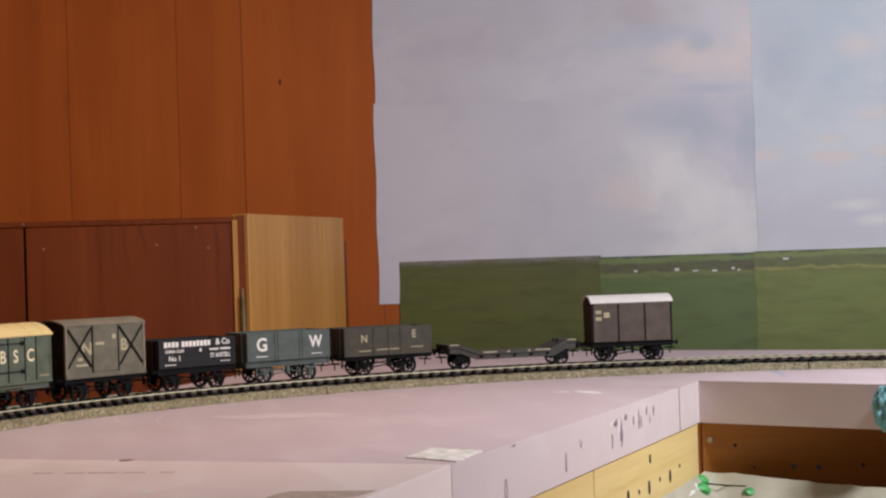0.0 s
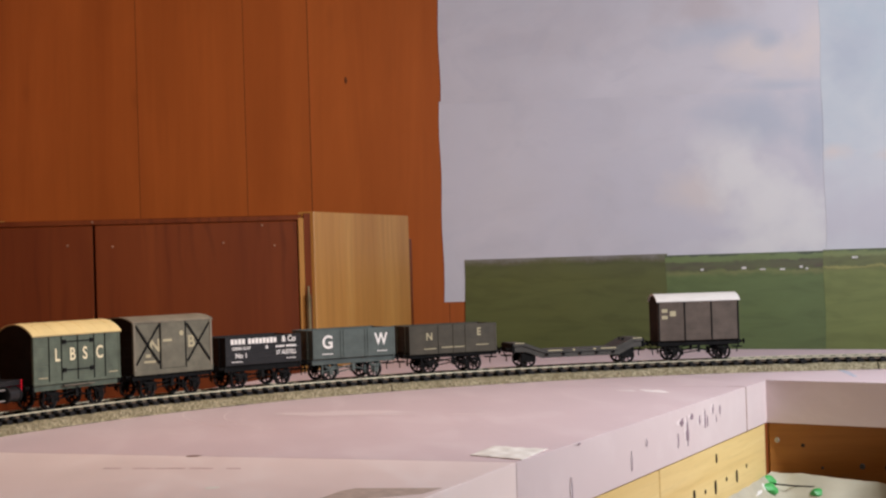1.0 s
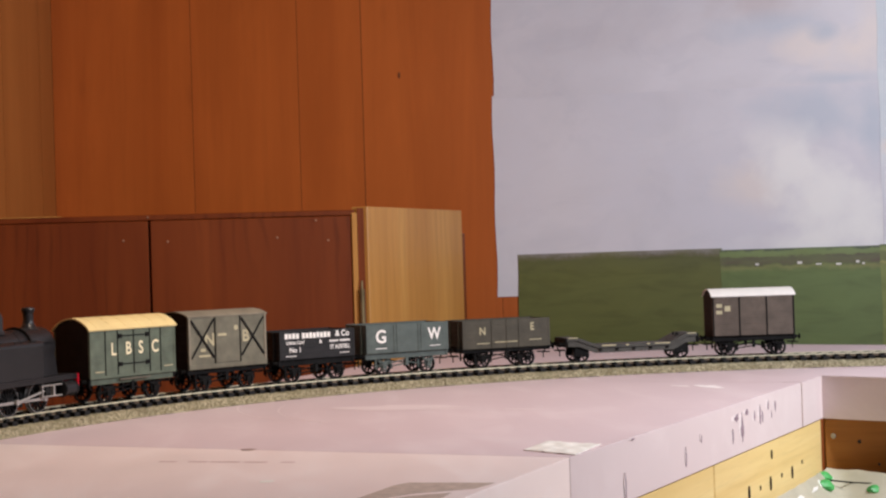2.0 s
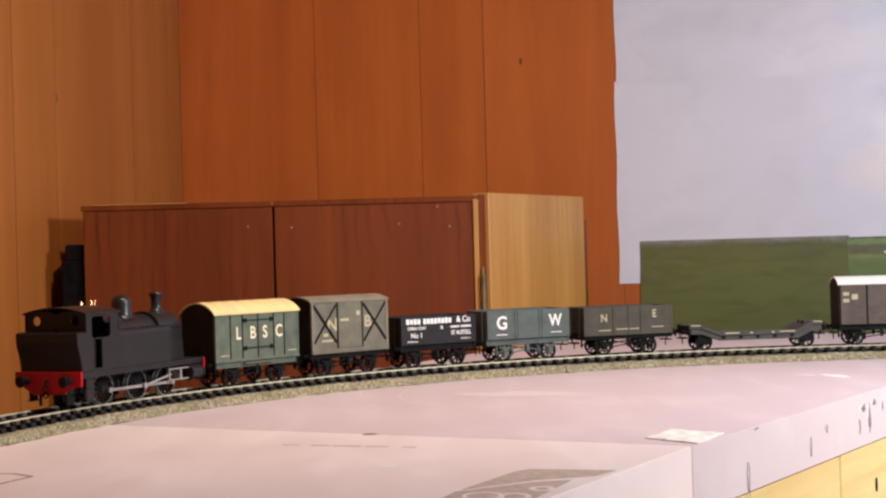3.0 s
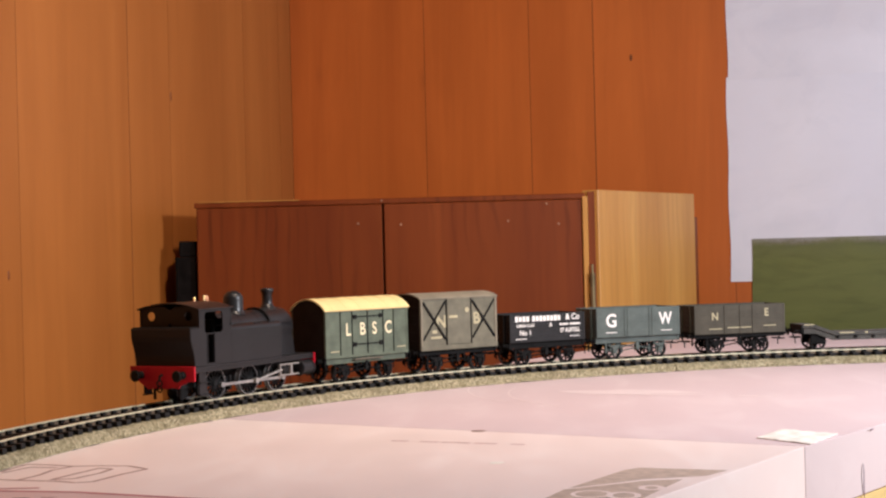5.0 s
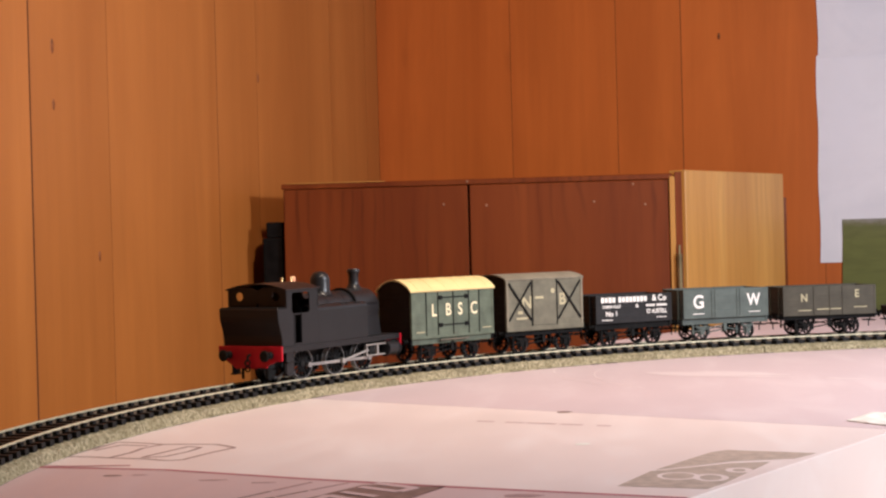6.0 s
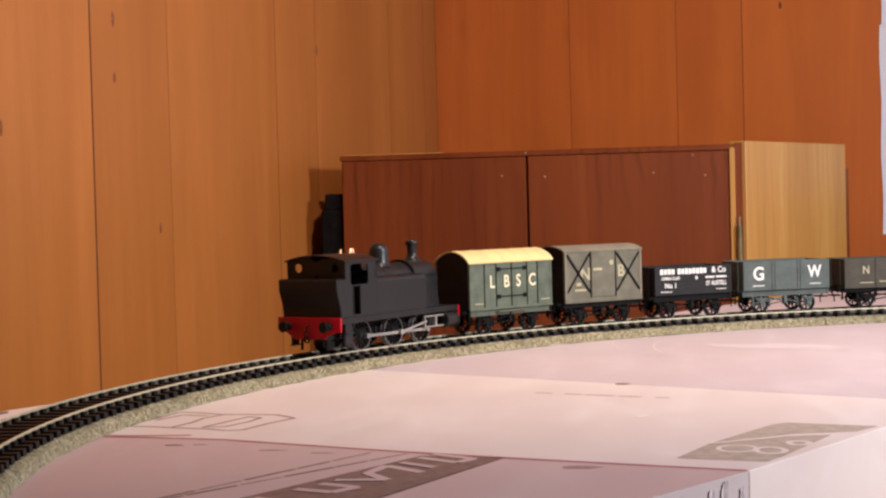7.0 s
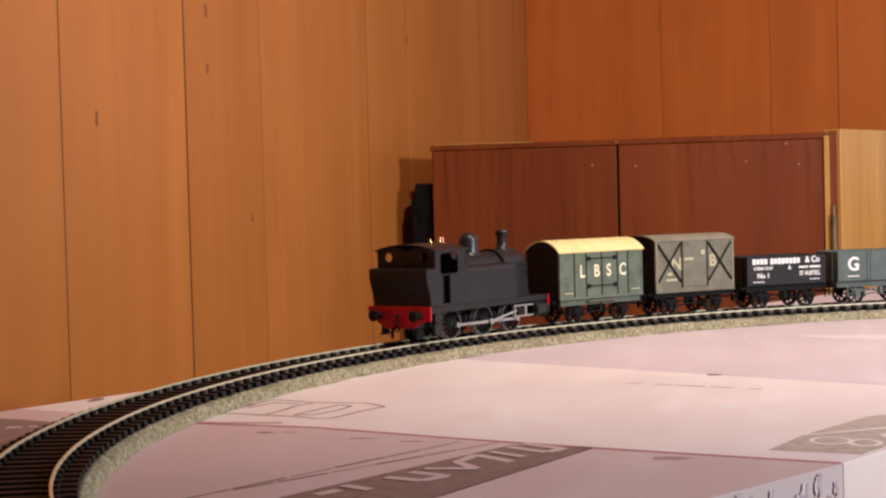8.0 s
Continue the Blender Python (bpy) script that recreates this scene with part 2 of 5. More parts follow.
def field_print(name, low, high, far):
    """A printed meadow; far gives the stops of hedges and pale fields along the top edge (z counts down from 0)."""
    m, n, l, b = nodes_of(name)
    tc = n.new("ShaderNodeTexCoord")
    sep = n.new("ShaderNodeSeparateXYZ")
    l.new(tc.outputs["Object"], sep.inputs["Vector"])
    wander = noise_tex(n, l, coords(n, l, (24, 24, 60)), 1.0, 5, 0.6)
    add = n.new("ShaderNodeMath")
    add.operation = "MULTIPLY_ADD"
    l.new(wander, add.inputs[0])
    add.inputs[1].default_value = 0.012
    l.new(sep.outputs["Z"], add.inputs[2])
    mr = n.new("ShaderNodeMapRange")
    mr.inputs["From Min"].default_value, mr.inputs["From Max"].default_value = -0.0945, 0.0175
    ragged = n.new("ShaderNodeMath")
    ragged.operation = "MULTIPLY_ADD"
    l.new(noise_tex(n, l, coords(n, l, (210, 210, 160)), 1.0, 3, 0.6), ragged.inputs[0])
    ragged.inputs[1].default_value = 0.006
    l.new(add.outputs["Value"], ragged.inputs[2])
    l.new(ragged.outputs["Value"], mr.inputs["Value"])
    c = ramp(n, l, mr.outputs["Result"], [(0.0, low), (0.70, high)] + far)
    streak = noise_tex(n, l, coords(n, l, (14, 14, 62)), 1.0, 5, 0.6, 0.6)
    c = mixed(n, l, ramp(n, l, streak, [(0.42, (0, 0, 0)), (0.72, (0.45, 0.45, 0.45))]), c, tuple(v * 1.35 for v in high))
    patch = noise_tex(n, l, coords(n, l, (16, 16, 30)), 1.0, 3, 0.5)
    c = mixed(n, l, ramp(n, l, patch, [(0.45, (0, 0, 0)), (0.68, (0.4, 0.4, 0.4))]), c, (high[0] * 1.14, high[1] * 1.10, high[2]))
    c = mixed(n, l, ramp(n, l, streak, [(0.25, (0.5, 0.5, 0.5)), (0.46, (0, 0, 0))]), c, tuple(v * 0.72 for v in low))
    l.new(c, b.inputs["Base Color"])
    b.inputs["Roughness"].default_value = 0.5
    b.inputs["Specular IOR Level"].default_value = 0.3
    return m


M_FIELD_1 = field_print("printed meadow, plain", (0.120, 0.134, 0.040), (0.138, 0.150, 0.046), [(0.850, (0.120, 0.128, 0.052)), (0.880, (0.165, 0.150, 0.105)), (0.925, (0.31, 0.29, 0.28))])
M_FIELD_2 = field_print("printed meadow with village", (0.150, 0.196, 0.075), (0.156, 0.215, 0.077),
                        [(0.742, (0.262, 0.272, 0.105)), (0.768, (0.125, 0.134, 0.066)), (0.785, (0.135, 0.100, 0.078)), (0.840, (0.125, 0.110, 0.078)), (0.862, (0.215, 0.272, 0.110)), (0.900, (0.230, 0.305, 0.130)), (0.918, (0.100, 0.122, 0.088))])
M_FIELD_3 = field_print("printed meadow, lighter", (0.208, 0.240, 0.078), (0.232, 0.272, 0.088),
                        [(0.728, (0.225, 0.240, 0.088)), (0.748, (0.450, 0.410, 0.145)), (0.765, (0.175, 0.195, 0.085)), (0.79, (0.140, 0.146, 0.074)), (0.85, (0.155, 0.165, 0.085)), (0.875, (0.270, 0.315, 0.140)), (0.905, (0.23, 0.29, 0.13)), (0.918, (0.110, 0.140, 0.082))])
M_HINGE = paint("tarnished brass hinge", (0.22, 0.17, 0.09), 0.4, metal=0.7, vary=0.3)
M_HOUSE = paint("printed houses", (0.86, 0.83, 0.78), 0.6, vary=0.1)

# train
M_LOCO = paint("dull black engine paint", (0.0138, 0.0138, 0.0155), 0.36, vary=0.10, scale=60, relief=0.02, spec=0.38)
M_UNDER = paint("engine frames black", (0.005, 0.005, 0.005), 0.55, vary=0.3, spec=0.25)
M_RED = paint("red buffer beam", (0.52, 0.007, 0.022), 0.38, vary=0.10, scale=90, relief=0.05)
M_STEEL = paint("bright steel", (0.38, 0.36, 0.34), 0.40, metal=0.5, vary=0.15)
M_TYRE = paint("wheel tyre steel", (0.36, 0.35, 0.34), 0.38, metal=0.6, vary=0.2)
M_DULL = paint("dull dark tyre", (0.050, 0.047, 0.046), 0.4, metal=0.5, vary=0.3)
M_BRASS = paint("brass", (0.72, 0.45, 0.22), 0.22, metal=1.0, vary=0.1)
M_COPPER = paint("copper pipe", (0.55, 0.24, 0.13), 0.25, metal=1.0, vary=0.1)
M_GREEN = paint("weathered green van paint", (0.093, 0.117, 0.083), 0.6, vary=0.22, scale=150, relief=0.35)
M_STRAP = paint("black ironwork", (0.0042, 0.0042, 0.0042), 0.65, vary=0.3, spec=0.13)
M_CREAM = paint("cream roof", (0.74, 0.58, 0.27), 0.6, vary=0.06, scale=70)
M_GREY = paint("brown-grey van paint", (0.132, 0.124, 0.088), 0.65, vary=0.20, scale=120, relief=0.3)
M_GREYROOF = paint("grey van roof", (0.215, 0.190, 0.140), 0.7, vary=0.15, scale=90)
# near-black for the van ends and cores: shade put into the colour
M_VAN_SHADE = paint("van end with shade painted in", (0.013, 0.010, 0.009), 0.75, vary=0.25, spec=0.2)
M_COAL = paint("black wagon paint", (0.0110, 0.0107, 0.0115), 0.5, vary=0.25, scale=130, relief=0.25, spec=0.28)
M_BLUE = paint("blue-grey wagon paint", (0.076, 0.097, 0.089), 0.6, vary=0.18, scale=130, relief=0.25)
M_OXIDE = paint("grey-brown wagon paint", (0.054, 0.048, 0.033), 0.65, vary=0.2, scale=130, relief=0.3)
M_FLAT = paint("weathered grey wagon paint", (0.050, 0.048, 0.041), 0.6, vary=0.22, scale=110, relief=0.3)
M_INSIDE = paint("wagon inside planks", (0.15, 0.13, 0.10), 0.8, vary=0.25)
M_LETTER = paint("cream lettering", (0.80, 0.72, 0.48), 0.6, vary=0.06)
M_WHITE = paint("white lettering", (0.82, 0.80, 0.76), 0.6, vary=0.06)
M_PALE = paint("faded yellow lettering", (0.42, 0.38, 0.24), 0.7, vary=0.12)
M_WHITEROOF = paint("white van roof", (0.80, 0.78, 0.74), 0.5, vary=0.05)
M_UMBER = paint("brown van paint", (0.085, 0.065, 0.050), 0.6, vary=0.2)

# ------------------------------------------------------------------ mesh helpers


def box(bm, x0, x1, y0, y1, z0, z1, turn=None):
    vs = [bm.verts.new((x, y, z)) for z in (z0, z1) for y in (y0, y1) for x in (x0, x1)]
    if turn is not None:
        for v in vs:
            v.co = turn @ v.co
    for q in ((0, 2, 3, 1), (4, 5, 7, 6), (0, 1, 5, 4), (2, 6, 7, 3), (0, 4, 6, 2), (1, 3, 7, 5)):
        bm.faces.new([vs[i] for i in q])
    return vs


def prism(bm, outline, lo, hi, axis):
    """An outline in the plane across an axis ('x': (y, z), 'y': (x, z), 'z': (x, y)), drawn out from lo to hi."""
    def at(p, h):
        return {"x": (h, p[0], p[1]), "y": (p[0], h, p[1]), "z": (p[0], p[1], h)}[axis]
    a = [bm.verts.new(at(p, lo)) for p in outline]
    b = [bm.verts.new(at(p, hi)) for p in outline]
    k = len(outline)
    bm.faces.new(a[::-1])
    bm.faces.new(b)
    for i in range(k):
        bm.faces.new((a[i], a[(i + 1) % k], b[(i + 1) % k], b[i]))


def lathe(bm, profile, seg, m=None):
    """Rings of (radius, height) about z, capped at both ends; m places it."""
    rings = []
    for r, h in profile:
        ring = [bm.verts.new((r * math.cos(2 * math.pi * i / seg), r * math.sin(2 * math.pi * i / seg), h)) for i in range(seg)]
        rings.append(ring)
    for a, b in zip(rings, rings[1:]):
        for i in range(seg):
            bm.faces.new((a[i], a[(i + 1) % seg], b[(i + 1) % seg], b[i]))
    bm.faces.new(rings[0][::-1])
    bm.faces.new(rings[-1])
    if m is not None:
        for ring in rings:
            for v in ring:
                v.co = m @ v.co


def rod(bm, p, q, r, seg=8):
    p, q = Vector(p), Vector(q)
    m = Matrix.Translation(p) @ (q - p).to_track_quat("Z", "Y").to_matrix().to_4x4()
    lathe(bm, [(r, 0), (r, (q - p).length)], seg, m)


def ring(bm, centre, axis, r_in, r_out, width, seg=24):
    """A flat ring (a tyre, a rim) about an axis direction."""
    m = Matrix.Translation(centre) @ Vector(axis).to_track_quat("Z", "Y").to_matrix().to_4x4()
    loops = []
    for r, h in ((r_in, -width / 2), (r_out, -width / 2), (r_out, width / 2), (r_in, width / 2)):
        loops.append([bm.verts.new(m @ Vector((r * math.cos(2 * math.pi * i / seg), r * math.sin(2 * math.pi * i / seg), h))) for i in range(seg)])
    for j in range(4):
        a, b = loops[j], loops[(j + 1) % 4]
        for i in range(seg):
            bm.faces.new((a[i], a[(i + 1) % seg], b[(i + 1) % seg], b[i]))


def part(name, bm, material, parent=None, label="", bevel=0.0, smooth=False):
    bmesh.ops.recalc_face_normals(bm, faces=bm.faces)
    if bevel:
        edges = [e for e in bm.edges if len(e.link_faces) == 2 and e.calc_face_angle(0) > 0.6]
        bmesh.ops.bevel(bm, geom=edges, offset=bevel, segments=1, affect="EDGES", clamp_overlap=True)
    mesh = bpy.data.meshes.new(name)
    bm.to_mesh(mesh)
    bm.free()
    if smooth:
        mesh.polygons.foreach_set("use_smooth", [True] * len(mesh.polygons))
        mesh.set_sharp_from_angle(angle=radians(40))
    mesh.materials.append(material)
    ob = new(name, mesh)
    if parent is not None:
        ob.parent = parent
    if label:
        ob["label"] = label
    return ob


def thing(name, label, category, where=None, group="", kind=""):
    ob = new(name)
    ob.empty_display_size = 0.02
    if where is not None:
        ob.matrix_world = where
    return tagged(ob, label, category, group, kind)


def structure(ob, label, category):
    return tagged(ob, label, category, kind="structure")


def blocks(name, boxes, material, parent=None, label="", bevel=0.0):
    bm = bmesh.new()
    for b in boxes:
        box(bm, *b)
    return part(name, bm, material, parent, label, bevel)


# ------------------------------------------------------------------ room
CORNER = Vector((-0.227, 1.786, 0))
ALONG = Vector((0.970, -0.2425, 0)).normalized()        # along the back wall, away from the corner
TURN_BACK = math.degrees(math.atan2(ALONG.y, ALONG.x))
BACK = Matrix.Translation(CORNER) @ pose(0, 0, 0, 0, 0, TURN_BACK)          # x along the wall, y into it
LEFT = Matrix.Translation(CORNER) @ pose(0, 0, 0, 0, 0, TURN_BACK + 90)     # -x towards the room, y into it
ROOM_H = 2.40


def panelled_wall(name, m, length, direction, joints, material, label, wide):
    """A wall with separate panelling planks; the planks start at the corner. wide: half widths of the joints that gape."""
    bm = bmesh.new()
    lo, hi = sorted((0.0, direction * length))
    box(bm, lo, hi, 0.00012, 0.11, 0, ROOM_H)
    wall = part(name, bm, M_GAP)
    wall.matrix_world = m
    structure(wall, label, "wall")
    edges = [0.0] + joints
    for a, b in zip(edges, edges[1:]):
        bm = bmesh.new()
        x0, x1 = sorted((direction * (a + wide.get(a, 0.0003)), direction * (b - wide.get(b, 0.0003))))
        box(bm, x0, x1, 0.0, 0.0014, 0, ROOM_H)
        part("plank", bm, material, wall)
    return wall


def repeat(first, widths, until):
    out = list(first)
    i = 0
    while out[-1] < until:
        out.append(min(until, out[-1] + widths[i % len(widths)]))
        i += 1
    return out


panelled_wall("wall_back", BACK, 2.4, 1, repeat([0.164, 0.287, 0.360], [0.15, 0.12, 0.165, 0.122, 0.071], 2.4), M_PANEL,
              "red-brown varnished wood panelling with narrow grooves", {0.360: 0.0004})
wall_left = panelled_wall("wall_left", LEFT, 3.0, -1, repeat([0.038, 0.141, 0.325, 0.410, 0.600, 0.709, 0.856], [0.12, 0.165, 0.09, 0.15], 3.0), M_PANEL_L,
              "varnished wood panelling with vertical grooves, orange light in its colour", {0.709: 0.0010, 0.856: 0.0006, 0.410: 0.0005})
for u, z, wide, tall in ((0.678, 1.2385, 0.0022, 0.0060), (0.678, 1.1942, 0.0018, 0.0046), (0.6186, 1.0777, 0.0016, 0.0044), (0.322, 1.246, 0.0013, 0.0050), (0.818, 1.150, 0.0016, 0.0060)):
    bm = bmesh.new()
    lathe(bm, [(1.0, 0.0), (0.8, 0.0004)], 12, pose(-u, 0.0, z, 90, 0, 0) @ Matrix.Diagonal((wide, tall, 1, 1)))
    part("knot", bm, M_KNOT, wall_left, "small dark knot")

far_r = BACK @ Vector((2.4, 0, 0))
near_l = LEFT @ Vector((-3.0, 0, 0))
for name, m, length in (("wall_right", Matrix.Translation(far_r) @ pose(0, 0, 0, 0, 0, TURN_BACK - 90), 3.0),
                        ("wall_rear", Matrix.Translation(near_l) @ pose(0, 0, 0, 0, 0, TURN_BACK), 2.4)):
    bm = bmesh.new()
    if name == "wall_right":
        box(bm, 0, length, 0.0, 0.1, 0, ROOM_H)
    else:
        box(bm, 0, length, -0.1, 0.0, 0, ROOM_H)
    ob = part(name, bm, M_WALL)
    ob.matrix_world = m
    structure(ob, "plain brown painted room wall", "wall")
for name, z0, z1, material, label in (("floor", -0.08, 0.0, M_FLOOR, "brown wooden floor of the room"), ("ceiling", ROOM_H, ROOM_H + 0.08, M_CEIL, "plain dull beige ceiling")):
    bm = bmesh.new()
    box(bm, -0.1, 2.5, -3.1, 0.1, z0, z1)
    ob = part(name, bm, material)
    ob.matrix_world = BACK
    structure(ob, label, name)

# a nail hole dark knot on the back wall
bm = bmesh.new()
lathe(bm, [(0.0024, 0.0), (0.0020, 0.0010)], 10, BACK @ pose(0.402, 0.0, 1.298, 90, 0, 0) @ Matrix.Diagonal((0.6, 1.6, 1, 1)))
tagged(part("wood_plug", bm, M_KNOT), "small dark filled hole in the panelling", "plug")

# ------------------------------------------------------------------ printed backdrop on the back wall
backdrop = thing("landscape_print", "taped paper sheets printed with cloudy sky and green fields", "poster", BACK)


def sheet(name, u0, u1, z0, z1, off, material, label, wave=0.0004, top_origin=False):
    nu, nz = max(2, int((u1 - u0) / 0.02)), max(2, int((z1 - z0) / 0.02))
    bm = bmesh.new()
    base = z1 if top_origin else z0
    grid = {}
    for side, dy in ((0, 0.0), (1, 0.0002)):
        for i in range(nu + 1):
            for j in range(nz + 1):
                x, z = u0 + (u1 - u0) * i / nu, z0 + (z1 - z0) * j / nz
                edge = 0.0007 * math.sin(z * 61 + u0 * 9) if i == 0 else 0.0
                y = -off - wave * (1 + noise.noise((x * 9, z * 6, u0 * 7))) * 0.5 + dy
                grid[side, i, j] = bm.verts.new((x - u0 + edge, y, z - base))
    for side in (0, 1):
        for i in range(nu):
            for j in range(nz):
                q = [grid[side, i, j], grid[side, i + 1, j], grid[side, i + 1, j + 1], grid[side, i, j + 1]]
                bm.faces.new(q if side == 0 else q[::-1])
    rim = [(i, 0) for i in range(nu)] + [(nu, j) for j in range(nz)] + [(i, nz) for i in range(nu, 0, -1)] + [(0, j) for j in range(nz, 0, -1)]
    for a, b in zip(rim, rim[1:] + rim[:1]):
        bm.faces.new((grid[1, *a], grid[1, *b], grid[0, *b], grid[0, *a]))
    ob = part(name, bm, material, backdrop, label, smooth=True)
    ob.location = (u0, 0, base)
    return ob


sheet("sky_sheet", 0.505, 0.923, 1.048, 1.270, 0.0006, M_SKY_1, "lavender-grey cloudy sky print")
sheet("sky_sheet", 0.507, 0.923, 1.267, 1.600, 0.0009, M_SKY_2, "pale cloudy sky print")
sheet("sky_sheet", 0.921, 1.330, 1.048, 1.600, 0.0012, M_SKY_3, "blue sky print with white clouds")
sheet("field_sheet", 0.528, 0.750, 0.962, 1.094, 0.0016, M_FIELD_1, "plain dark green meadow print", top_origin=True)
sheet("field_sheet", 0.748, 0.919, 0.962, 1.092, 0.0020, M_FIELD_2, "green meadow print with hedges and village", top_origin=True)
sheet("field_sheet", 0.917, 1.150, 0.962, 1.093, 0.0024, M_FIELD_3, "lighter green meadow print with far fields", top_origin=True)
sheet("field_sheet", 1.148, 1.330, 0.962, 1.092, 0.0028, M_FIELD_2, "green meadow print with hedges", top_origin=True)

for u, z, w, hgt in ((0.787, -0.0165, 0.0035, 0.0022), (0.832, -0.0160, 0.0050, 0.0028), (0.873, -0.0185, 0.0055, 0.0020), (0.893, -0.0165, 0.0035, 0.0026), (0.899, -0.0185, 0.0028, 0.0020), (0.852, -0.0180, 0.0060, 0.0016), (0.950, -0.0080, 0.0060, 0.0024)):
    bm = bmesh.new()
    box(bm, u - w / 2, u + w / 2, -0.0034 - 0.0008 * (u > 0.92), -0.0030 - 0.0008 * (u > 0.92), 1.092 + z - hgt / 2, 1.092 + z + hgt / 2)
    part("printed_house", bm, M_HOUSE, backdrop, "tiny pale printed house")

# ------------------------------------------------------------------ cupboard against the back wall
cupboard = thing("cupboard", "dark brown wooden cupboard with two closed doors and metal hinge", "cupboard", pose(0, 0, 0))
for name, x0, y0, x1, z0, z1 in (("carcass", -0.2720, 1.4370, 0.0900, 0.0, 1.1340), ("top_board", -0.2745, 1.4184, 0.0910, 1.1342, 1.1395)):
    bm = bmesh.new()
    slant = 0.25 * (1.640 - y0)          # its side stands parallel to the panelled wall beside it
    prism(bm, [(x0, y0), (x1, y0), (x1, 1.640), (x0 + slant, 1.640)], z0, z1, "z")
    part(name, bm, M_DOOR, cupboard, bevel=0.0008)
blocks("worn_edge", [(-0.2700, -0.1760, 1.4180, 1.4215, 1.1394, 1.1401)], M_LEAF, cupboard, "pale strip along the top edge")
for x0, x1 in ((-0.2726, -0.0985), (-0.0967, 0.0876)):
    blocks("door", [(x0, x1, 1.4190, 1.4360, 0.05, 1.1340)], M_DOOR, cupboard, bevel=0.0008)
blocks("edge_strip", [(0.0882, 0.0932, 1.4176, 1.4360, 0.05, 1.1366)], M_LEAF, cupboard, "pale wooden edging strip", bevel=0.0005)
blocks("post", [(0.0939, 0.1012, 1.4240, 1.4500, 0.0, 1.1409)], M_DOOR, cupboard)
bm = bmesh.new()
rod(bm, (0.0958, 1.4155, 1.0235), (0.0958, 1.4155, 1.0650), 0.0028, 10)
rod(bm, (0.0958, 1.4155, 1.0650), (0.0958, 1.4155, 1.0730), 0.0013, 8)
box(bm, 0.0932, 0.0982, 1.4160, 1.4235, 1.0255, 1.0635)
part("hinge", bm, M_HINGE, cupboard, "tarnished metal barrel hinge", smooth=True)
for x, z in ((-0.121, 1.1163), (0.019, 1.1153), (0.055, 1.1305), (0.066, 1.1116), (-0.081, 1.1144), (-0.0985, 1.1372)):
    bm = bmesh.new()
    lathe(bm, [(0.0013, 0), (0.0009, 0.0006)], 8, pose(x, 1.4188 if z < 1.134 else 1.4182, z, 90, 0, 0))
    part("nail_head", bm, M_NAIL, cupboard)

# deep shadow in the gap beside the cupboard, built as added black boxes
shadow_filler = thing("shadow_filler", "black filler standing in for the deep shadow beside the cupboard", "box")
blocks("body", [(-0.2950, -0.2742, 1.4260, 1.4560, 0.0, 1.0890)], M_SHADOW_FILL, shadow_filler, bevel=0.0010)
blocks("upper_body", [(-0.2912, -0.2742, 1.4260, 1.4560, 1.0892, 1.1040)], M_SHADOW_FILL, shadow_filler, bevel=0.0010)

leaf = thing("cupboard_door_leaf", "pale yellow wooden door leaf standing open beside the cupboard", "door", pose(0.1032, 1.422, 0, 0, 0, 57.5))
blocks("panel", [(0.0, 0.2105, -0.0002, 0.017, 0.0, 1.1424)], M_LEAF, leaf, bevel=0.0008)
blocks("back_edge", [(0.2110, 0.2190, 0.001, 0.016, 0.0, 1.118)], M_DOOR, leaf)

# ------------------------------------------------------------------ foam table top
FOAM_T = 0.030


def foam_board(outline, top_mat, label, cut_mat, drop=0.0, gap=0.00022):
    cx = sum(p[0] for p in outline) / len(outline)
    cy = sum(p[1] for p in outline) / len(outline)
    pts = []
    for x, y in outline:
        d = math.hypot(x - cx, y - cy)
        pts.append((x - (x - cx) / d * gap, y - (y - cy) / d * gap))
    ob = thing("foam_board", label, "foam board", group="pink foam table boards")
    bm = bmesh.new()
    prism(bm, pts, TABLE - FOAM_T - drop, TABLE - 0.00012 - drop, "z")
    part("core", bm, cut_mat, ob, "paler cut foam edge", bevel=0.0003)
    bm = bmesh.new()
    prism(bm, [(cx + (x - cx) * (1 - 0.0001 / math.hypot(x - cx, y - cy)), cy + (y - cy) * (1 - 0.0001 / math.hypot(x - cx, y - cy))) for x, y in pts], TABLE - 0.0002 - drop, TABLE - drop, "z")
    part("skin", bm, top_mat, ob)
    return ob


foam_board([(-0.184, 0.841), (0.133, 0.655), (0.358, 0.981), (0.0155, 1.194)], M_FOAM_A, "dull pink foam insulation board under the track", M_FOAM_CUT)
foam_board([(-0.308, 0.622), (0.035, 0.494), (0.133, 0.655), (-0.184, 0.841)], M_FOAM_B, "pale pink foam insulation board with printed badge", M_FOAM_B)
foam_board([(-0.491, 0.300), (-0.155, 0.220), (-0.008, 0.433), (0.035, 0.494), (-0.308, 0.622)], M_FOAM_C, "rosy pink foam insulation board with printed band", M_FOAM_CUT)
foam_board([(0.0155, 1.194), (0.358, 0.981), (0.389, 1.027), (0.791, 0.583), (0.950, 1.002), (0.251, 1.610)], M_FOAM_A, "pink foam insulation board behind the opening", M_FOAM_CUT)

# ------------------------------------------------------------------ track
CX, CY, RAD = 0.329, 0.572, 0.5555
A_END, A_START = 204.0, 58.0


EASE = [(150, 0.0), (160, 0.0010), (170, 0.0036), (180, 0.0058), (188, 0.0058), (194, 0.0040), (198, 0.0012), (201, -0.0016), (206, -0.0075)]


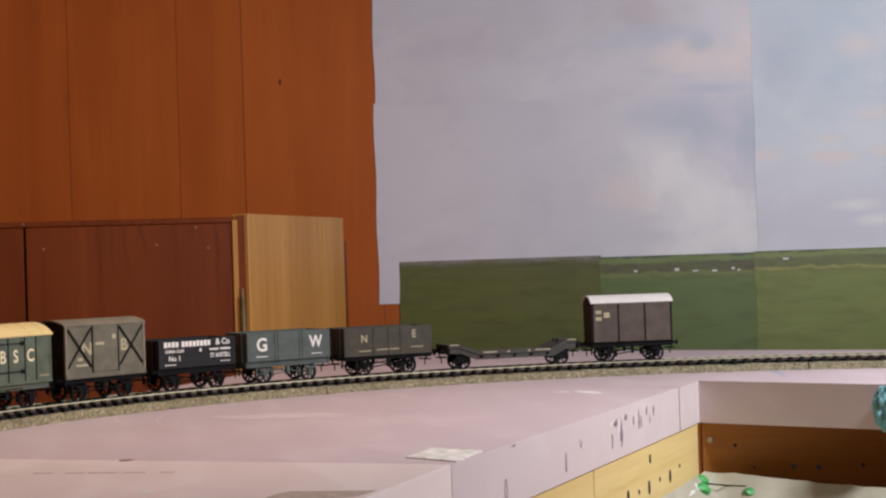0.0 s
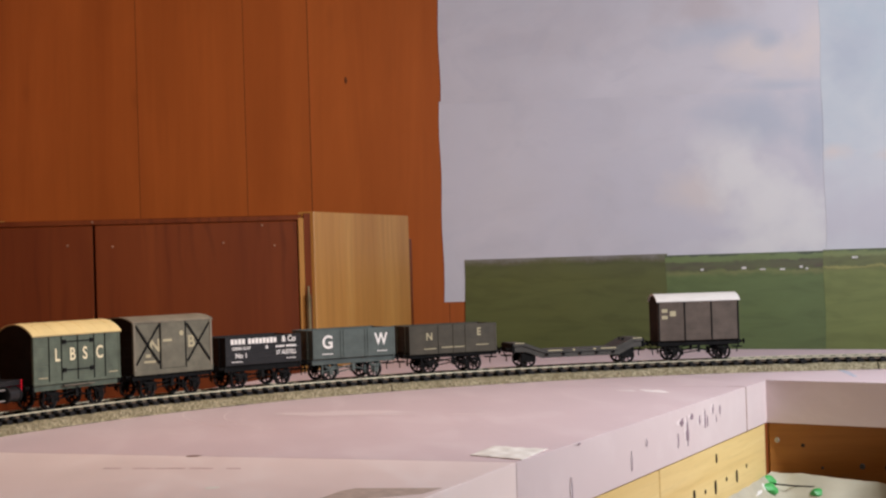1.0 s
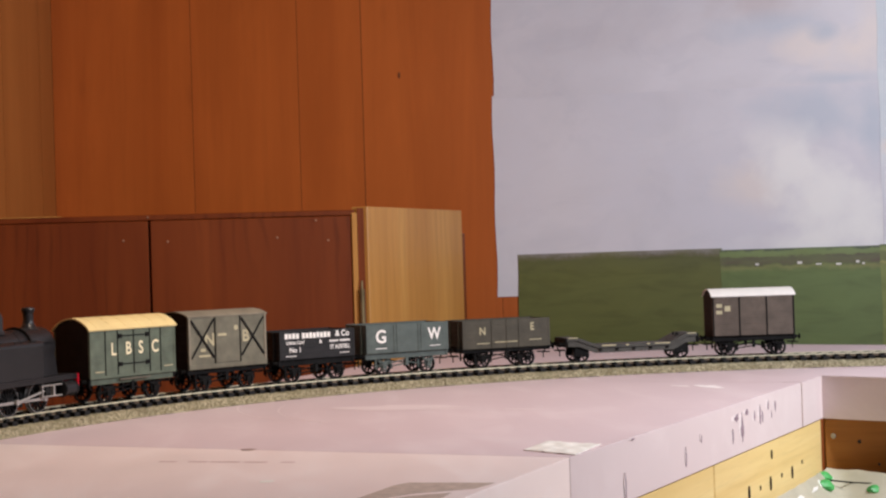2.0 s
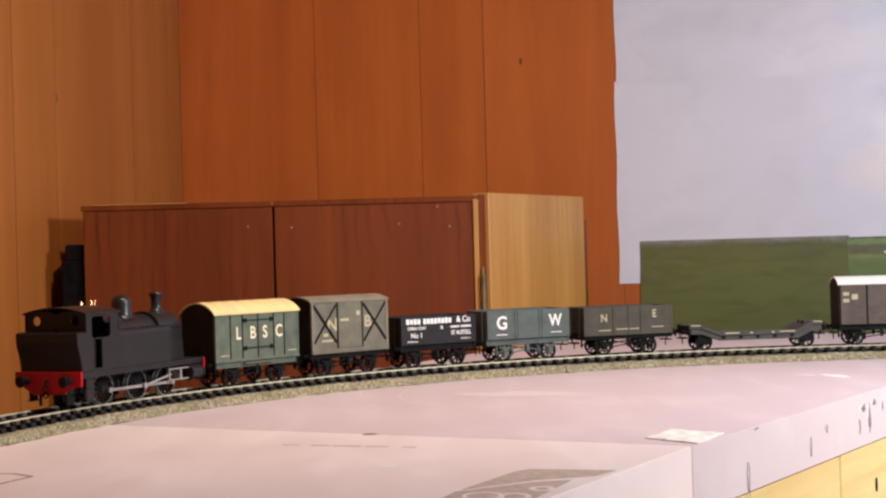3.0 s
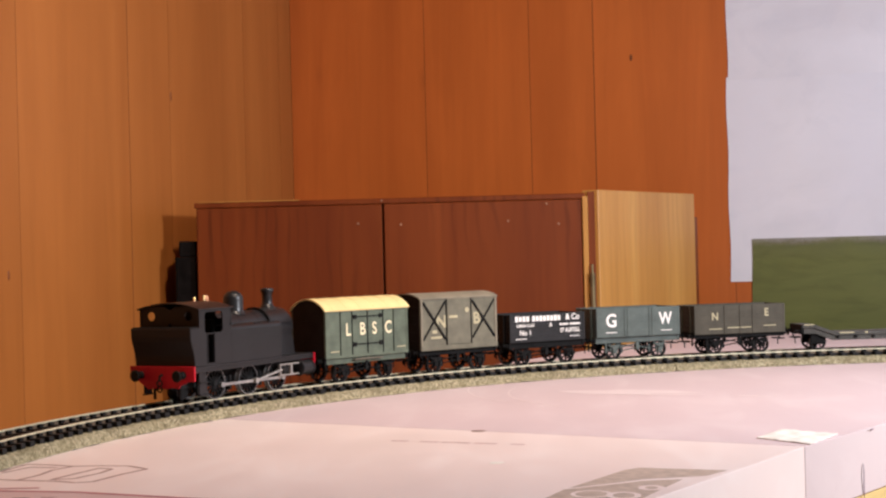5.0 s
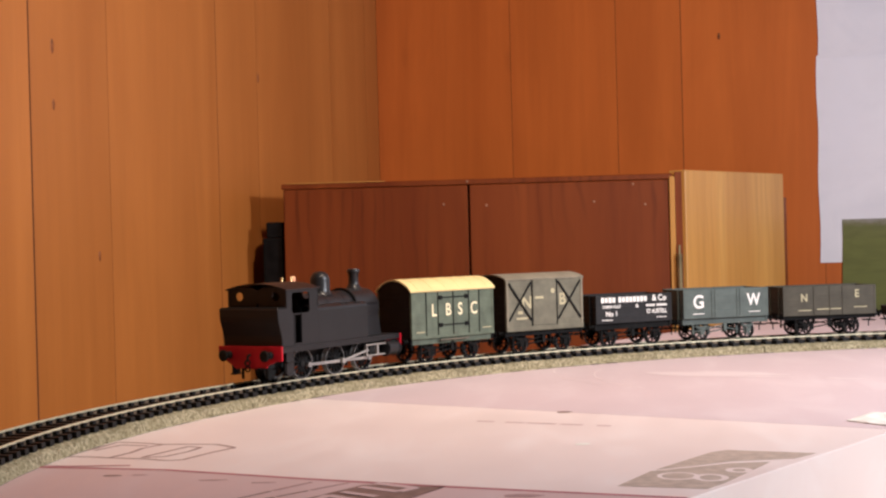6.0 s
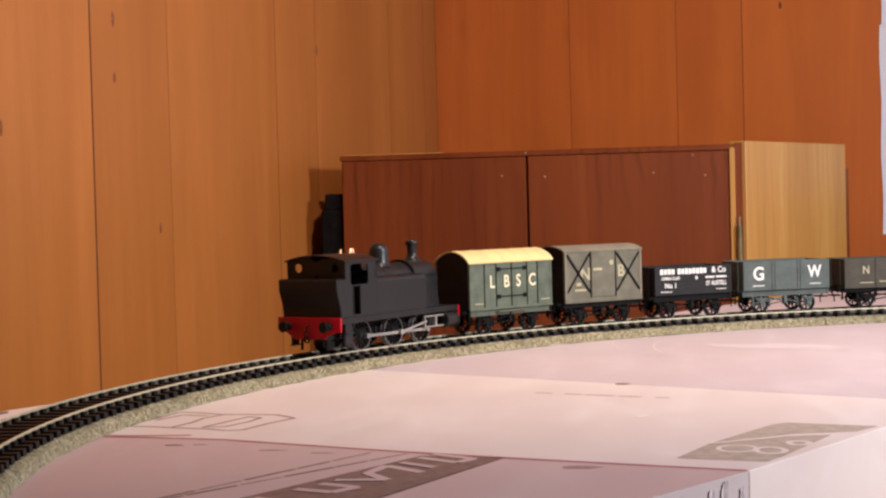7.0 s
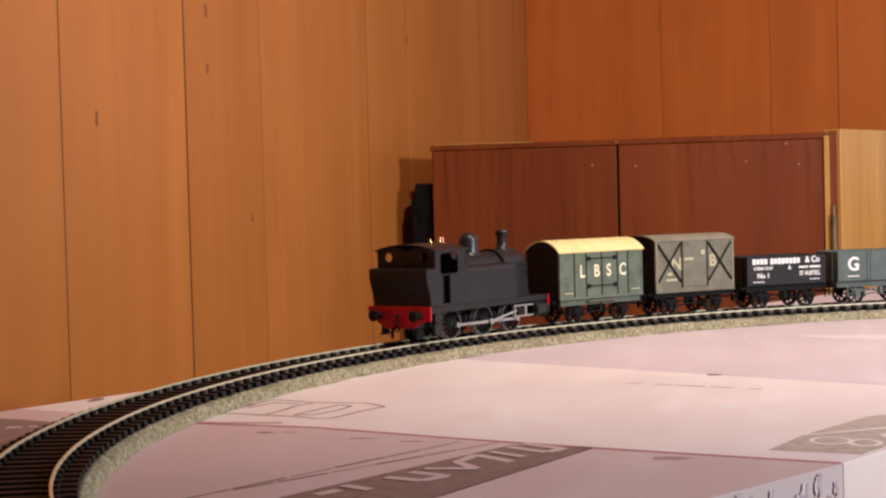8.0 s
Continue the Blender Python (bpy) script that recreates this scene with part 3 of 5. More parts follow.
def eased(deg):
    """How far the hand-laid curve swells outwards before it tightens at its end."""
    if deg <= EASE[0][0]:
        return 0.0
    for (a0, r0), (a1, r1) in zip(EASE, EASE[1:]):
        if deg <= a1:
            t = (deg - a0) / (a1 - a0)
            return r0 + (r1 - r0) * t
    return EASE[-1][1]


def on_track(deg, off=0.0):
    """A point on the curve; off: metres towards the inside of the curve."""
    a = radians(deg)
    swell = sum(eased(deg + k) for k in (-3, -1.5, 0, 1.5, 3)) / 5
    return Vector((CX + (RAD + swell - off) * math.cos(a), CY + (RAD + swell - off) * math.sin(a), 0))


def strip(name, profile, material, parent, a0, a1, step, label="", rough=0.0):
    """A profile of (offset, z) drawn along the curve."""
    bm = bmesh.new()
    k = int(abs(a1 - a0) / step)
    rows = []
    for i in range(k + 1):
        a = a0 + (a1 - a0) * i / k
        row = []
        for j, (o, z) in enumerate(profile):
            w = rough * noise.noise((a * 1.1, j * 3.7, 0.5)) + 0.5 * rough * noise.noise((a * 3.1, j * 5.1, 2.5))
            row.append(bm.verts.new(on_track(a, o + w) + Vector((0, 0, z + 0.4 * w))))
        rows.append(row)
    n = len(profile)
    for p, q in zip(rows, rows[1:]):
        for j in range(n):
            bm.faces.new((p[j], p[(j + 1) % n], q[(j + 1) % n], q[j]))
    bm.faces.new(rows[0])
    bm.faces.new(rows[-1][::-1])
    return part(name, bm, material, parent, label)


roadbed = thing("roadbed", "curved beige granular roadbed strip on pink foam", "roadbed")
BED_EDGE = [(-0.0215, TABLE + 0.0002), (0.0220, TABLE + 0.0002), (0.0208, TABLE + 0.0042), (0.0184, TABLE + 0.0054), (-0.0182, TABLE + 0.0054), (-0.0202, TABLE + 0.0044)]
for a0, a1 in ((A_START, 71.5), (71.6, 112.0), (112.05, 158.0), (158.05, A_END)):
    strip("cork_strip", BED_EDGE, M_CORK, roadbed, a0, a1, 0.10, rough=0.0012)
bed = strip("track_underlay", [(-0.0150, TABLE + 0.0054), (0.0150, TABLE + 0.0054), (0.0150, TABLE + 0.0072), (-0.0150, TABLE + 0.0072)], M_BED, None, A_START, A_END, 0.5, rough=0.0002)
tagged(bed, "dark brown ballast between the sleepers", "ballast")

track = thing("railway_track", "curved model railway track with black sleepers and bright rails", "railway track")
HALF_GAUGE = 0.0105
for off in (HALF_GAUGE, -HALF_GAUGE):
    w, hw = 0.00055, 0.00085
    rail = strip("rail", [(off - hw, RAIL - 0.0026), (off + hw, RAIL - 0.0026), (off + hw, RAIL - 0.0021), (off + w * 0.5, RAIL - 0.0018), (off + w * 0.5, RAIL - 0.0011),
                          (off - w * 0.5, RAIL - 0.0011), (off - w * 0.5, RAIL - 0.0018), (off - hw, RAIL - 0.0021)], M_WEB, track, A_START, A_END, 0.5, "dull brown rail web")
    w = 0.00048
    strip("rail_head", [(off - w, RAIL - 0.0009), (off + w, RAIL - 0.0009), (off + w, RAIL - 0.0001), (off + w * 0.6, RAIL), (off - w * 0.6, RAIL), (off - w, RAIL - 0.0001)], M_RAIL, rail, A_START, A_END, 0.5, "bright polished rail head")
bm = bmesh.new()
prism(bm, [(-0.0180, 0.0), (0.0180, 0.0), (0.0178, 0.0024), (-0.0178, 0.0024)], -0.0021, 0.0021, "y")
for s in (-1, 1):
    for q in (-1, 1):
        box(bm, s * HALF_GAUGE + q * 0.0014 - 0.0008, s * HALF_GAUGE + q * 0.0014 + 0.0008, -0.0016, 0.0016, 0.0023, 0.0038)
sleeper = part("sleeper", bm, M_SLEEPER, track)
pitch_deg = math.degrees(0.0087 / RAD)
a = A_START + 0.5
first = True
while a < A_END - 0.4:
    ob = sleeper if first else new("sleeper", sleeper.data)
    first = False
    ob.parent = track
    p = on_track(a)
    ob.matrix_basis = pose(p.x, p.y, TABLE + 0.0055, 0, 0, a)
    a += pitch_deg


# ------------------------------------------------------------------ train: shared pieces (millimetres, x the way it heads, y towards the inside of the curve)
K = 0.001


def mm(b):
    return tuple(v * K for v in b)


def mblocks(name, boxes, material, parent, label="", bevel=0.12):
    return blocks(name, [mm(b) for b in boxes], material, parent, label, bevel * K)


def mprism(name, outline, lo, hi, axis, material, parent, label="", bevel=0.0, smooth=False):
    bm = bmesh.new()
    prism(bm, [mm(p) for p in outline], lo * K, hi * K, axis)
    return part(name, bm, material, parent, label, bevel * K, smooth)


def mlathe(name, profile, seg, m, material, parent, label=""):
    bm = bmesh.new()
    lathe(bm, [mm(p) for p in profile], seg, m)
    return part(name, bm, material, parent, label, smooth=True)


def lettering(words, size, material, parent, x, y, z, name="lettering", wide=1.0, bold=0.02):
    """Raised paint on the inner-curve side, centred at x, z, its face at y."""
    c = bpy.data.curves.new(name, "FONT")
    c.body, c.size, c.align_x, c.align_y = words, size * K, "CENTER", "CENTER"
    c.extrude, c.offset = 0.00006, bold * size * K
    ob = new(name, c)
    bpy.context.view_layer.update()
    mesh = bpy.data.meshes.new_from_object(ob.evaluated_get(bpy.context.evaluated_depsgraph_get()))
    bpy.data.objects.remove(ob)
    mesh.materials.clear()
    mesh.materials.append(material)
    ob = new(name, mesh)
    ob.parent = parent
    turn = Matrix(((-1, 0, 0, x * K), (0, 0, 1, y * K), (0, 1, 0, z * K), (0, 0, 0, 1)))
    ob.matrix_basis = turn @ Matrix.Diagonal((wide, 1, 1, 1))
    return ob


def bars(rows, material, parent, y, name="painted_bar"):
    """Small painted bars for writing that is not spelt out: (x0, x1, z0, z1)."""
    for x0, x1, z0, z1 in rows:
        bm = bmesh.new()
        box(bm, *mm((min(x0, x1), max(x0, x1), y, y + 0.12, z0, z1)))
        part(name, bm, material, parent)


def wheel_pieces(r, rim, hub, wide, material, tread):
    """Meshes of a spoked wheel: its rim, one spoke and the hub."""
    bm = bmesh.new()
    ring(bm, (0, 0, 0), (0, 1, 0), (r - rim) * K, (r - 0.25) * K, wide * K, 28)
    rim_ob = part("wheel", bm, material)
    bm = bmesh.new()
    box(bm, *mm((-0.33, 0.33, -wide * 0.28, wide * 0.28, hub * 0.7, r - rim + 0.1)))
    spoke_ob = part("spoke", bm, material)
    bm = bmesh.new()
    rod(bm, (0, -wide * 0.6 * K, 0), (0, wide * 0.6 * K, 0), hub * K, 12)
    hub_ob = part("hub", bm, material)
    bm = bmesh.new()
    ring(bm, (0, 0, 0), (0, 1, 0), (r - rim * 0.30) * K, r * K, wide * K, 28)
    ring(bm, (0, -wide * 0.62 * K, 0), (0, 1, 0), (r - rim * 0.5) * K, (r + 0.55) * K, wide * 0.28 * K, 28)
    tyre_ob = part("tyre", bm, tread)
    data = rim_ob.data, spoke_ob.data, hub_ob.data, tyre_ob.data
    for ob in (rim_ob, spoke_ob, hub_ob, tyre_ob):
        bpy.data.objects.remove(ob)
    return data


WAGON_WHEEL = wheel_pieces(6.0, 1.3, 1.2, 1.8, M_STRAP, M_DULL)


def wheels(parent, xs, r, pieces, spokes, gauge=10.0, m=Matrix()):
    rim_data, spoke_data, hub_data, tyre_data = pieces
    for x in xs:
        for s in (1, -1):
            w = new("wheel", rim_data)
            w.parent = parent
            w.matrix_basis = m @ pose(x * K, s * gauge * K, r * K, 0, x * 3.0, 0 if s > 0 else 180)
            for name, data in (("tyre", tyre_data), ("hub", hub_data)):
                t = new(name, data)
                t.parent = w
            for i in range(spokes):
                t = new("spoke", spoke_data)
                t.parent = w
                t.matrix_basis = pose(0, 0, 0, 0, 360.0 * i / spokes, 0)
        bm = bmesh.new()
        rod(bm, (x * K, -11.5 * K, r * K), (x * K, 11.5 * K, r * K), 0.6 * K)
        part("axle", bm, M_DULL, parent).matrix_basis = m


def buffer_pair(parent, x, direction, z, material, spread=11.3, big=1.0):
    for s in (1, -1):
        m = Matrix.Translation(Vector((x * K, s * spread * K, z * K))) @ Matrix.Rotation(radians(90) * direction, 4, "Y")
        bm = bmesh.new()
        lathe(bm, [mm((r * big, d * big)) for r, d in ((1.5, 0), (1.3, 1.6), (0.75, 1.7), (0.75, 3.4), (2.1, 3.5), (2.2, 3.8), (1.7, 4.25))], 18, m)
        part("buffer", bm, material, parent, smooth=True)


def coupling(parent, x, direction):
    """A wire loop with its hook below the headstock."""
    bm = bmesh.new()
    d = direction
    box(bm, *mm((min(x, x + 4.5 * d), max(x, x + 4.5 * d), -1.2, 1.2, 8.6, 9.6)))
    pts = [(x + 1 * d, -5.5, 9.0), (x + 6.2 * d, -5.5, 9.0), (x + 6.2 * d, 5.5, 9.0), (x + 1 * d, 5.5, 9.0)]
    for p, q in zip(pts, pts[1:]):
        rod(bm, mm(p), mm(q), 0.42 * K, 6)
    rod(bm, mm((x + 4.4 * d, 0, 9.2)), mm((x + 5.6 * d, 0, 12.0)), 0.5 * K, 6)
    rod(bm, mm((x + 3.6 * d, 0, 8.6)), mm((x + 3.6 * d, 0, 4.6)), 0.45 * K, 6)
    part("coupling", bm, M_STRAP, parent)


def underframe(parent, length, width, base, material, brakes=2, sole=None):
    h = length / 2
    for s in (1, -1):
        y0, y1 = sorted((s * (width / 2 - 2.4), s * (width / 2 - 0.9)))
        mblocks("solebar", [(-h + 0.6, h - 0.6, y0, y1, 11.4, 15.6)], sole or material, parent)
    for s in (1, -1):
        x0, x1 = sorted((s * (h - 1.4), s * (h + 0.2)))
        mblocks("headstock", [(x0, x1, -width / 2 + 0.4, width / 2 - 0.4, 11.4, 15.9)], material, parent)
        buffer_pair(parent, s * (h + 0.2), s, 13.6, M_STRAP)
        coupling(parent, s * (h - 2.0), s)
    for x in (-base / 2, base / 2):
        for s in (1, -1):
            y = s * (width / 2 - 2.9)
            y0, y1 = sorted((y, y + s * 0.6))
            bm = bmesh.new()
            prism(bm, [mm(p) for p in ((x - 4.6, 12.4), (x - 3.2, 12.4), (x - 1.4, 6.0), (x - 1.4, 3.4), (x + 1.4, 3.4), (x + 1.4, 6.0), (x + 3.2, 12.4), (x + 4.6, 12.4), (x + 2.4, 4.6), (x + 1.9, 2.7), (x - 1.9, 2.7), (x - 2.4, 4.6))], y0 * K, y1 * K, "y")
            box(bm, *mm((x - 1.4, x + 1.4, min(y, y + s * 1.9), max(y, y + s * 1.9), 4.2, 7.4)))
            for j in range(4):
                w = 5.2 - j * 1.1
                box(bm, *mm((x - w, x + w, min(y, y + s * 1.5), max(y, y + s * 1.5), 9.6 - j * 0.55, 10.1 - j * 0.55)))
            part("axle_guard", bm, material, parent)
    wheels(parent, (-base / 2, base / 2), 6.0, WAGON_WHEEL, 8)
    for s in (1, -1)[:brakes]:
        bm = bmesh.new()
        y = s * (width / 2 - 1.9)
        rod(bm, mm((-1, y, 10.5)), mm((base / 2 + 8, y + s * 0.6, 6.2)), 0.42 * K, 6)
        box(bm, *mm((-1.1, 1.1, min(y, y + s), max(y, y + s), 6.4, 12.4)))
        rod(bm, mm((0, y, 7.6)), mm((base / 2 - 5.2, y - s * 2.0, 5.6)), 0.45 * K, 6)
        rod(bm, mm((0, y, 8.6)), mm((-base / 2 + 5.2, y - s * 2.0, 6.2)), 0.45 * K, 6)
        for e in (1, -1):
            box(bm, *mm((e * (base / 2 - 7.0) - 0.7, e * (base / 2 - 7.0) + 0.7, y - s * 3.2 - 1, y - s * 3.2 + 1, 4.0, 9.5)))
        box(bm, *mm((base / 2 + 6.5, base / 2 + 7.5, min(y, y + s * 0.9), max(y, y + s * 0.9), 4.6, 12.6)))
        part("brake_gear", bm, material, parent)


def planked(parent, length, width, z0, z1, count, thick, material, end_material):
    """Sides and ends of single planks; the ends stand between the sides."""
    h, w = length / 2, width / 2
    step = (z1 - z0) / count
    for i in range(count):
        a, b = z0 + i * step + 0.012, z0 + (i + 1) * step - 0.012
        mblocks("plank", [(-h, h, w - thick, w, a, b)], material, parent, bevel=0.09)
        mblocks("plank", [(-h, h, -w, -w + thick, a, b)], material, parent, bevel=0.09)
        for s in (1, -1):
            x0, x1 = sorted((s * (h - thick), s * (h - 0.15)))
            mblocks("plank", [(x0, x1, -w + thick + 0.03, w - thick - 0.03, a, b)], end_material, parent, bevel=0.09)
    mblocks("lining", [(-h + thick * 0.6, h - thick * 0.6, -w + thick * 0.6, w - thick * 0.6, z0 + 0.3, z0 + 1.2)], M_INSIDE, parent)


def arc_roof(parent, length, width, eave, crown, thick, over, material, label, segs=14, ribs=0):
    w = width / 2
    outer = [(-w + 2 * w * i / segs, eave + (crown - eave) * (1 - (2 * i / segs - 1) ** 2) ** 0.85) for i in range(segs + 1)]
    inner = [(y * 0.985, z - thick) for y, z in reversed(outer)]
    roof = mprism("roof", outer + inner, -length / 2 - over, length / 2 + over, "x", material, parent, label, smooth=True)
    for i in range(ribs):
        x = -length / 2 + length * (i + 0.5) / ribs
        strip_out = [(y, z + 0.16) for y, z in outer]
        strip_in = [(y, z - 0.05) for y, z in reversed(outer)]
        mprism("roof_seam", strip_out + strip_in, x - 0.25, x + 0.25, "x", material, roof)
    ends = [(-w + 0.9, eave - 0.6)] + [(y * 0.95, z - thick - 0.05) for y, z in outer[1:-1]] + [(w - 0.9, eave - 0.6)]
    for s in (1, -1):
        x0, x1 = sorted((s * (length / 2 - 0.2), s * (length / 2 - 1.4)))
        mprism("end_cap", ends, x0, x1, "x", M_VAN_SHADE, parent)


def vehicle(name, label, category, a_front, a_rear):
    """An empty on the rail between the angles of its two ends; returns it and its length in millimetres."""
    mid = (a_front + a_rear) / 2
    p = on_track(mid)
    length = 2 * RAD * math.tan(radians(a_front - a_rear) / 2) * 1000 * 0.985
    return thing(name, label, category, pose(p.x, p.y, RAIL, 0, 0, mid + 90), group="vehicles of the train"), length


def posts(parent, xs, y, z0, z1, wide, material, name="batten", thick=0.45):
    for x in xs:
        mblocks(name, [(x - wide / 2, x + wide / 2, y, y + thick, z0, z1)], material, parent, bevel=0.08)


# ------------------------------------------------------------------ goods van with cream roof
van, L = vehicle("goods_van", "dark green planked goods van with cream curved roof", "goods van", 142.07, 134.77)
W, h = 30.4, L / 2
planked(van, L, W, 15.6, 44.0, 8, 1.3, M_GREEN, M_VAN_SHADE)
mblocks("core", [(-h + 1.4, h - 1.4, -W / 2 + 1.4, W / 2 - 1.4, 16.0, 43.0)], M_VAN_SHADE, van)
arc_roof(van, L, 32.4, 43.9, 51.0, 0.8, 0.9, M_CREAM, "cream painted roof", ribs=6)
y = W / 2


def along(frac):
    return h - frac * L


posts(van, [along(f) for f in (0.012, 0.988)], y, 15.6, 43.8, 1.4, M_GREEN, thick=0.4)
posts(van, [along(f) for f in (0.175, 0.315, 0.50, 0.69, 0.82)], y, 16.4, 43.6, 0.75, M_STRAP, thick=0.35)
for z in (39.3, 22.6):
    bm = bmesh.new()
    box(bm, *mm((along(0.66), along(0.345), y, y + 0.55, z - 0.3, z + 0.3)))
    for f in (0.345, 0.66):
        box(bm, *mm((along(f) - 1.3, along(f) + 1.3, y, y + 0.7, z - 1.2, z + 1.2)))
    part("door_strap", bm, M_STRAP, van)
mblocks("sill_rail", [(-h, h, y, y + 0.5, 14.9, 16.5)], M_GREEN, van)
mblocks("footboard", [(-h * 0.35, h * 0.35, y - 0.4, y + 1.2, 13.2, 13.9)], M_INSIDE, van)
for f, ch in ((0.268, "L"), (0.440, "B"), (0.585, "S"), (0.755, "C")):
    lettering(ch, 10.5, M_LETTER, van, along(f), y + 0.1 if f not in (0.425, 0.58) else y + 0.1, 31.4, wide=0.82, bold=0.016)
bars([(along(0.16), along(0.06), 18.6, 19.2), (along(0.97), along(0.86), 18.8, 19.4)], M_PALE, van, y)
underframe(van, L, 29.6, 38, M_STRAP, sole=M_GREEN)

# ------------------------------------------------------------------ cross-braced van
xvan, L = vehicle("covered_van", "weathered grey-brown van with black diagonal bracing", "goods van", 133.55, 126.91)
W, h = 30.4, L / 2
y = W / 2
planked(xvan, L, W, 15.4, 48.0, 6, 1.3, M_GREY, M_VAN_SHADE)
mblocks("core", [(-h + 1.4, h - 1.4, -W / 2 + 1.4, W / 2 - 1.4, 16.0, 47.2)], M_VAN_SHADE, xvan)
arc_roof(xvan, L, 31.8, 47.9, 51.2, 0.8, 0.7, M_GREYROOF, "dusty grey roof")
posts(xvan, [along(f) for f in (0.33, 0.655)], y, 16.0, 47.8, 0.9, M_STRAP)
posts(xvan, [along(f) for f in (0.014, 0.986)], y, 15.4, 47.9, 1.5, M_GREYROOF, thick=0.5)
for f0, f1 in ((0.03, 0.315), (0.67, 0.965)):
    for za, zb in ((45.6, 21.4), (21.4, 45.6)):
        bm = bmesh.new()
        p, q = Vector(mm((along(f0), y + 0.3, za))), Vector(mm((along(f1), y + 0.3, zb)))
        d = (q - p).normalized()
        nrm = Vector((-d.z, 0, d.x)) * 0.0006
        vs = [bm.verts.new(v) for v in (p + nrm, q + nrm, q - nrm, p - nrm)]
        face = bm.faces.new(vs)
        ex = bmesh.ops.extrude_face_region(bm, geom=[face])
        bmesh.ops.translate(bm, verts=[g for g in ex["geom"] if isinstance(g, bmesh.types.BMVert)], vec=(0, (0.00045 if za > zb else 0.00030), 0))
        part("brace", bm, M_STRAP, xvan)
mblocks("sliding_door", [(along(0.645), along(0.345), y, y + 0.35, 18.0, 47.0)], M_GREY, xvan)
lettering("N", 11.0, M_PALE, xvan, along(0.265), y + 0.06, 32.4, bold=0.022)
lettering("B", 10.5, M_PALE, xvan, along(0.728), y + 0.06, 33.6, bold=0.022)
bars([(along(0.475), along(0.365), 34.8, 36.4)], M_PALE, xvan, y + 0.36)
bars([(along(0.21), along(0.15), 25.4, 27.4), (along(0.27), along(0.13), 22.0, 23.4)], M_PALE, xvan, y)
bm = bmesh.new()
lathe(bm, [(0.0018, 0), (0.0018, 0.00012)], 6, Matrix.Translation(mm((along(0.60), y + 0.36, 39.6))) @ Matrix.Rotation(radians(-90), 4, "X"))
part("diamond_mark", bm, M_PALE, xvan)
mblocks("sill_rail", [(-h, h, y, y + 0.7, 14.6, 17.6)], M_GREY, xvan)
underframe(xvan, L, 28.5, 36, M_STRAP)


# ------------------------------------------------------------------ open wagons
def open_wagon(name, label, a0, a1, z0, z1, planks, paint_mat, iron, door):
    ob, length = vehicle(name, label, "open wagon", a0, a1)
    hh, w = length / 2, 15.0
    planked(ob, length, 30.0, z0, z1, planks, 1.3, paint_mat, paint_mat)
    mblocks("floor_boards", [(-hh + 1.4, hh - 1.4, -13.6, 13.6, z0 + 1.3, z0 + 2.0)], M_INSIDE, ob)
    for f in door:
        posts(ob, [hh - f * length], w, z0, z1 - 0.2, 0.9, iron, "strap")
    for s in (1, -1):
        mblocks("corner_plate", [(s * hh - 1.6 if s > 0 else -hh, s * hh if s > 0 else -hh + 1.6, w, w + 0.22, z0, z1)], iron if paint_mat is M_COAL else paint_mat, ob, bevel=0.05)
        for yy in (-7.5, 7.5):
            x0, x1 = sorted((s * (hh - 0.1), s * (hh + 0.8)))
            mblocks("end_post", [(x0, x1, yy - 0.8, yy + 0.8, z0 - 2, z1 - 0.6)], iron, ob)
    mblocks("top_capping", [(-hh, hh, w - 1.35, w + 0.1, z1 - 0.05, z1 + 0.25)], iron, ob, bevel=0.05)
    mblocks("top_capping", [(-hh, hh, -w - 0.1, -w + 1.35, z1 - 0.05, z1 + 0.25)], iron, ob, bevel=0.05)
    underframe(ob, length, 28.0, 36, M_STRAP if paint_mat is not M_BLUE else M_BLUE)
    return ob, length, hh


coal, L, h = open_wagon("open_wagon", "black five-plank open wagon with white lettering", 125.68, 119.29, 15.6, 34.2, 5, M_COAL, M_COAL, ())


def word_bars(f0, f1, count, z0, z1, gap=0.22):
    """One bar for each letter of a word that is not spelt out."""
    step = (f1 - f0) / count
    return [(along(f0 + (i + 1 - gap) * step), along(f0 + i * step), z0 + 0.15 * (i % 3 == 1), z1 - 0.2 * (i % 2)) for i in range(count)]


bars(word_bars(0.07, 0.265, 4, 29.4, 33.0) + word_bars(0.295, 0.68, 8, 29.3, 33.0) + word_bars(0.66, 0.78, 5, 25.9, 27.3, 0.15) + word_bars(0.80, 0.94, 6, 25.9, 27.3, 0.15) + word_bars(0.08, 0.22, 6, 17.5, 18.3, 0.2) + word_bars(0.80, 0.93, 6, 18.0, 18.7, 0.2), M_WHITE, coal, 15.02)
lettering("& Co", 5.6, M_WHITE, coal, along(0.835), 15.08, 31.3, wide=0.95, bold=0.02)
lettering("CHINA CLAY", 2.7, M_WHITE, coal, along(0.205), 15.08, 26.6, wide=0.92, bold=0.03)
lettering("&", 3.4, M_WHITE, coal, along(0.54), 15.08, 26.6, bold=0.02)
lettering("No 1", 4.6, M_WHITE, coal, along(0.205), 15.08, 21.8, bold=0.02)
lettering("ST AUSTELL", 4.0, M_WHITE, coal, along(0.80), 15.08, 22.4, wide=0.78, bold=0.02)

gw, L, h = open_wagon("open_wagon", "blue-grey open wagon with large white letters", 118.17, 111.23, 15.6, 35.4, 4, M_BLUE, M_BLUE, (0.335, 0.37, 0.63, 0.665))
lettering("G", 12.5, M_WHITE, gw, along(0.175), 15.25, 26.6, wide=0.95, bold=0.022)
lettering("W", 11.5, M_WHITE, gw, along(0.825), 15.25, 27.0, wide=0.85, bold=0.022)
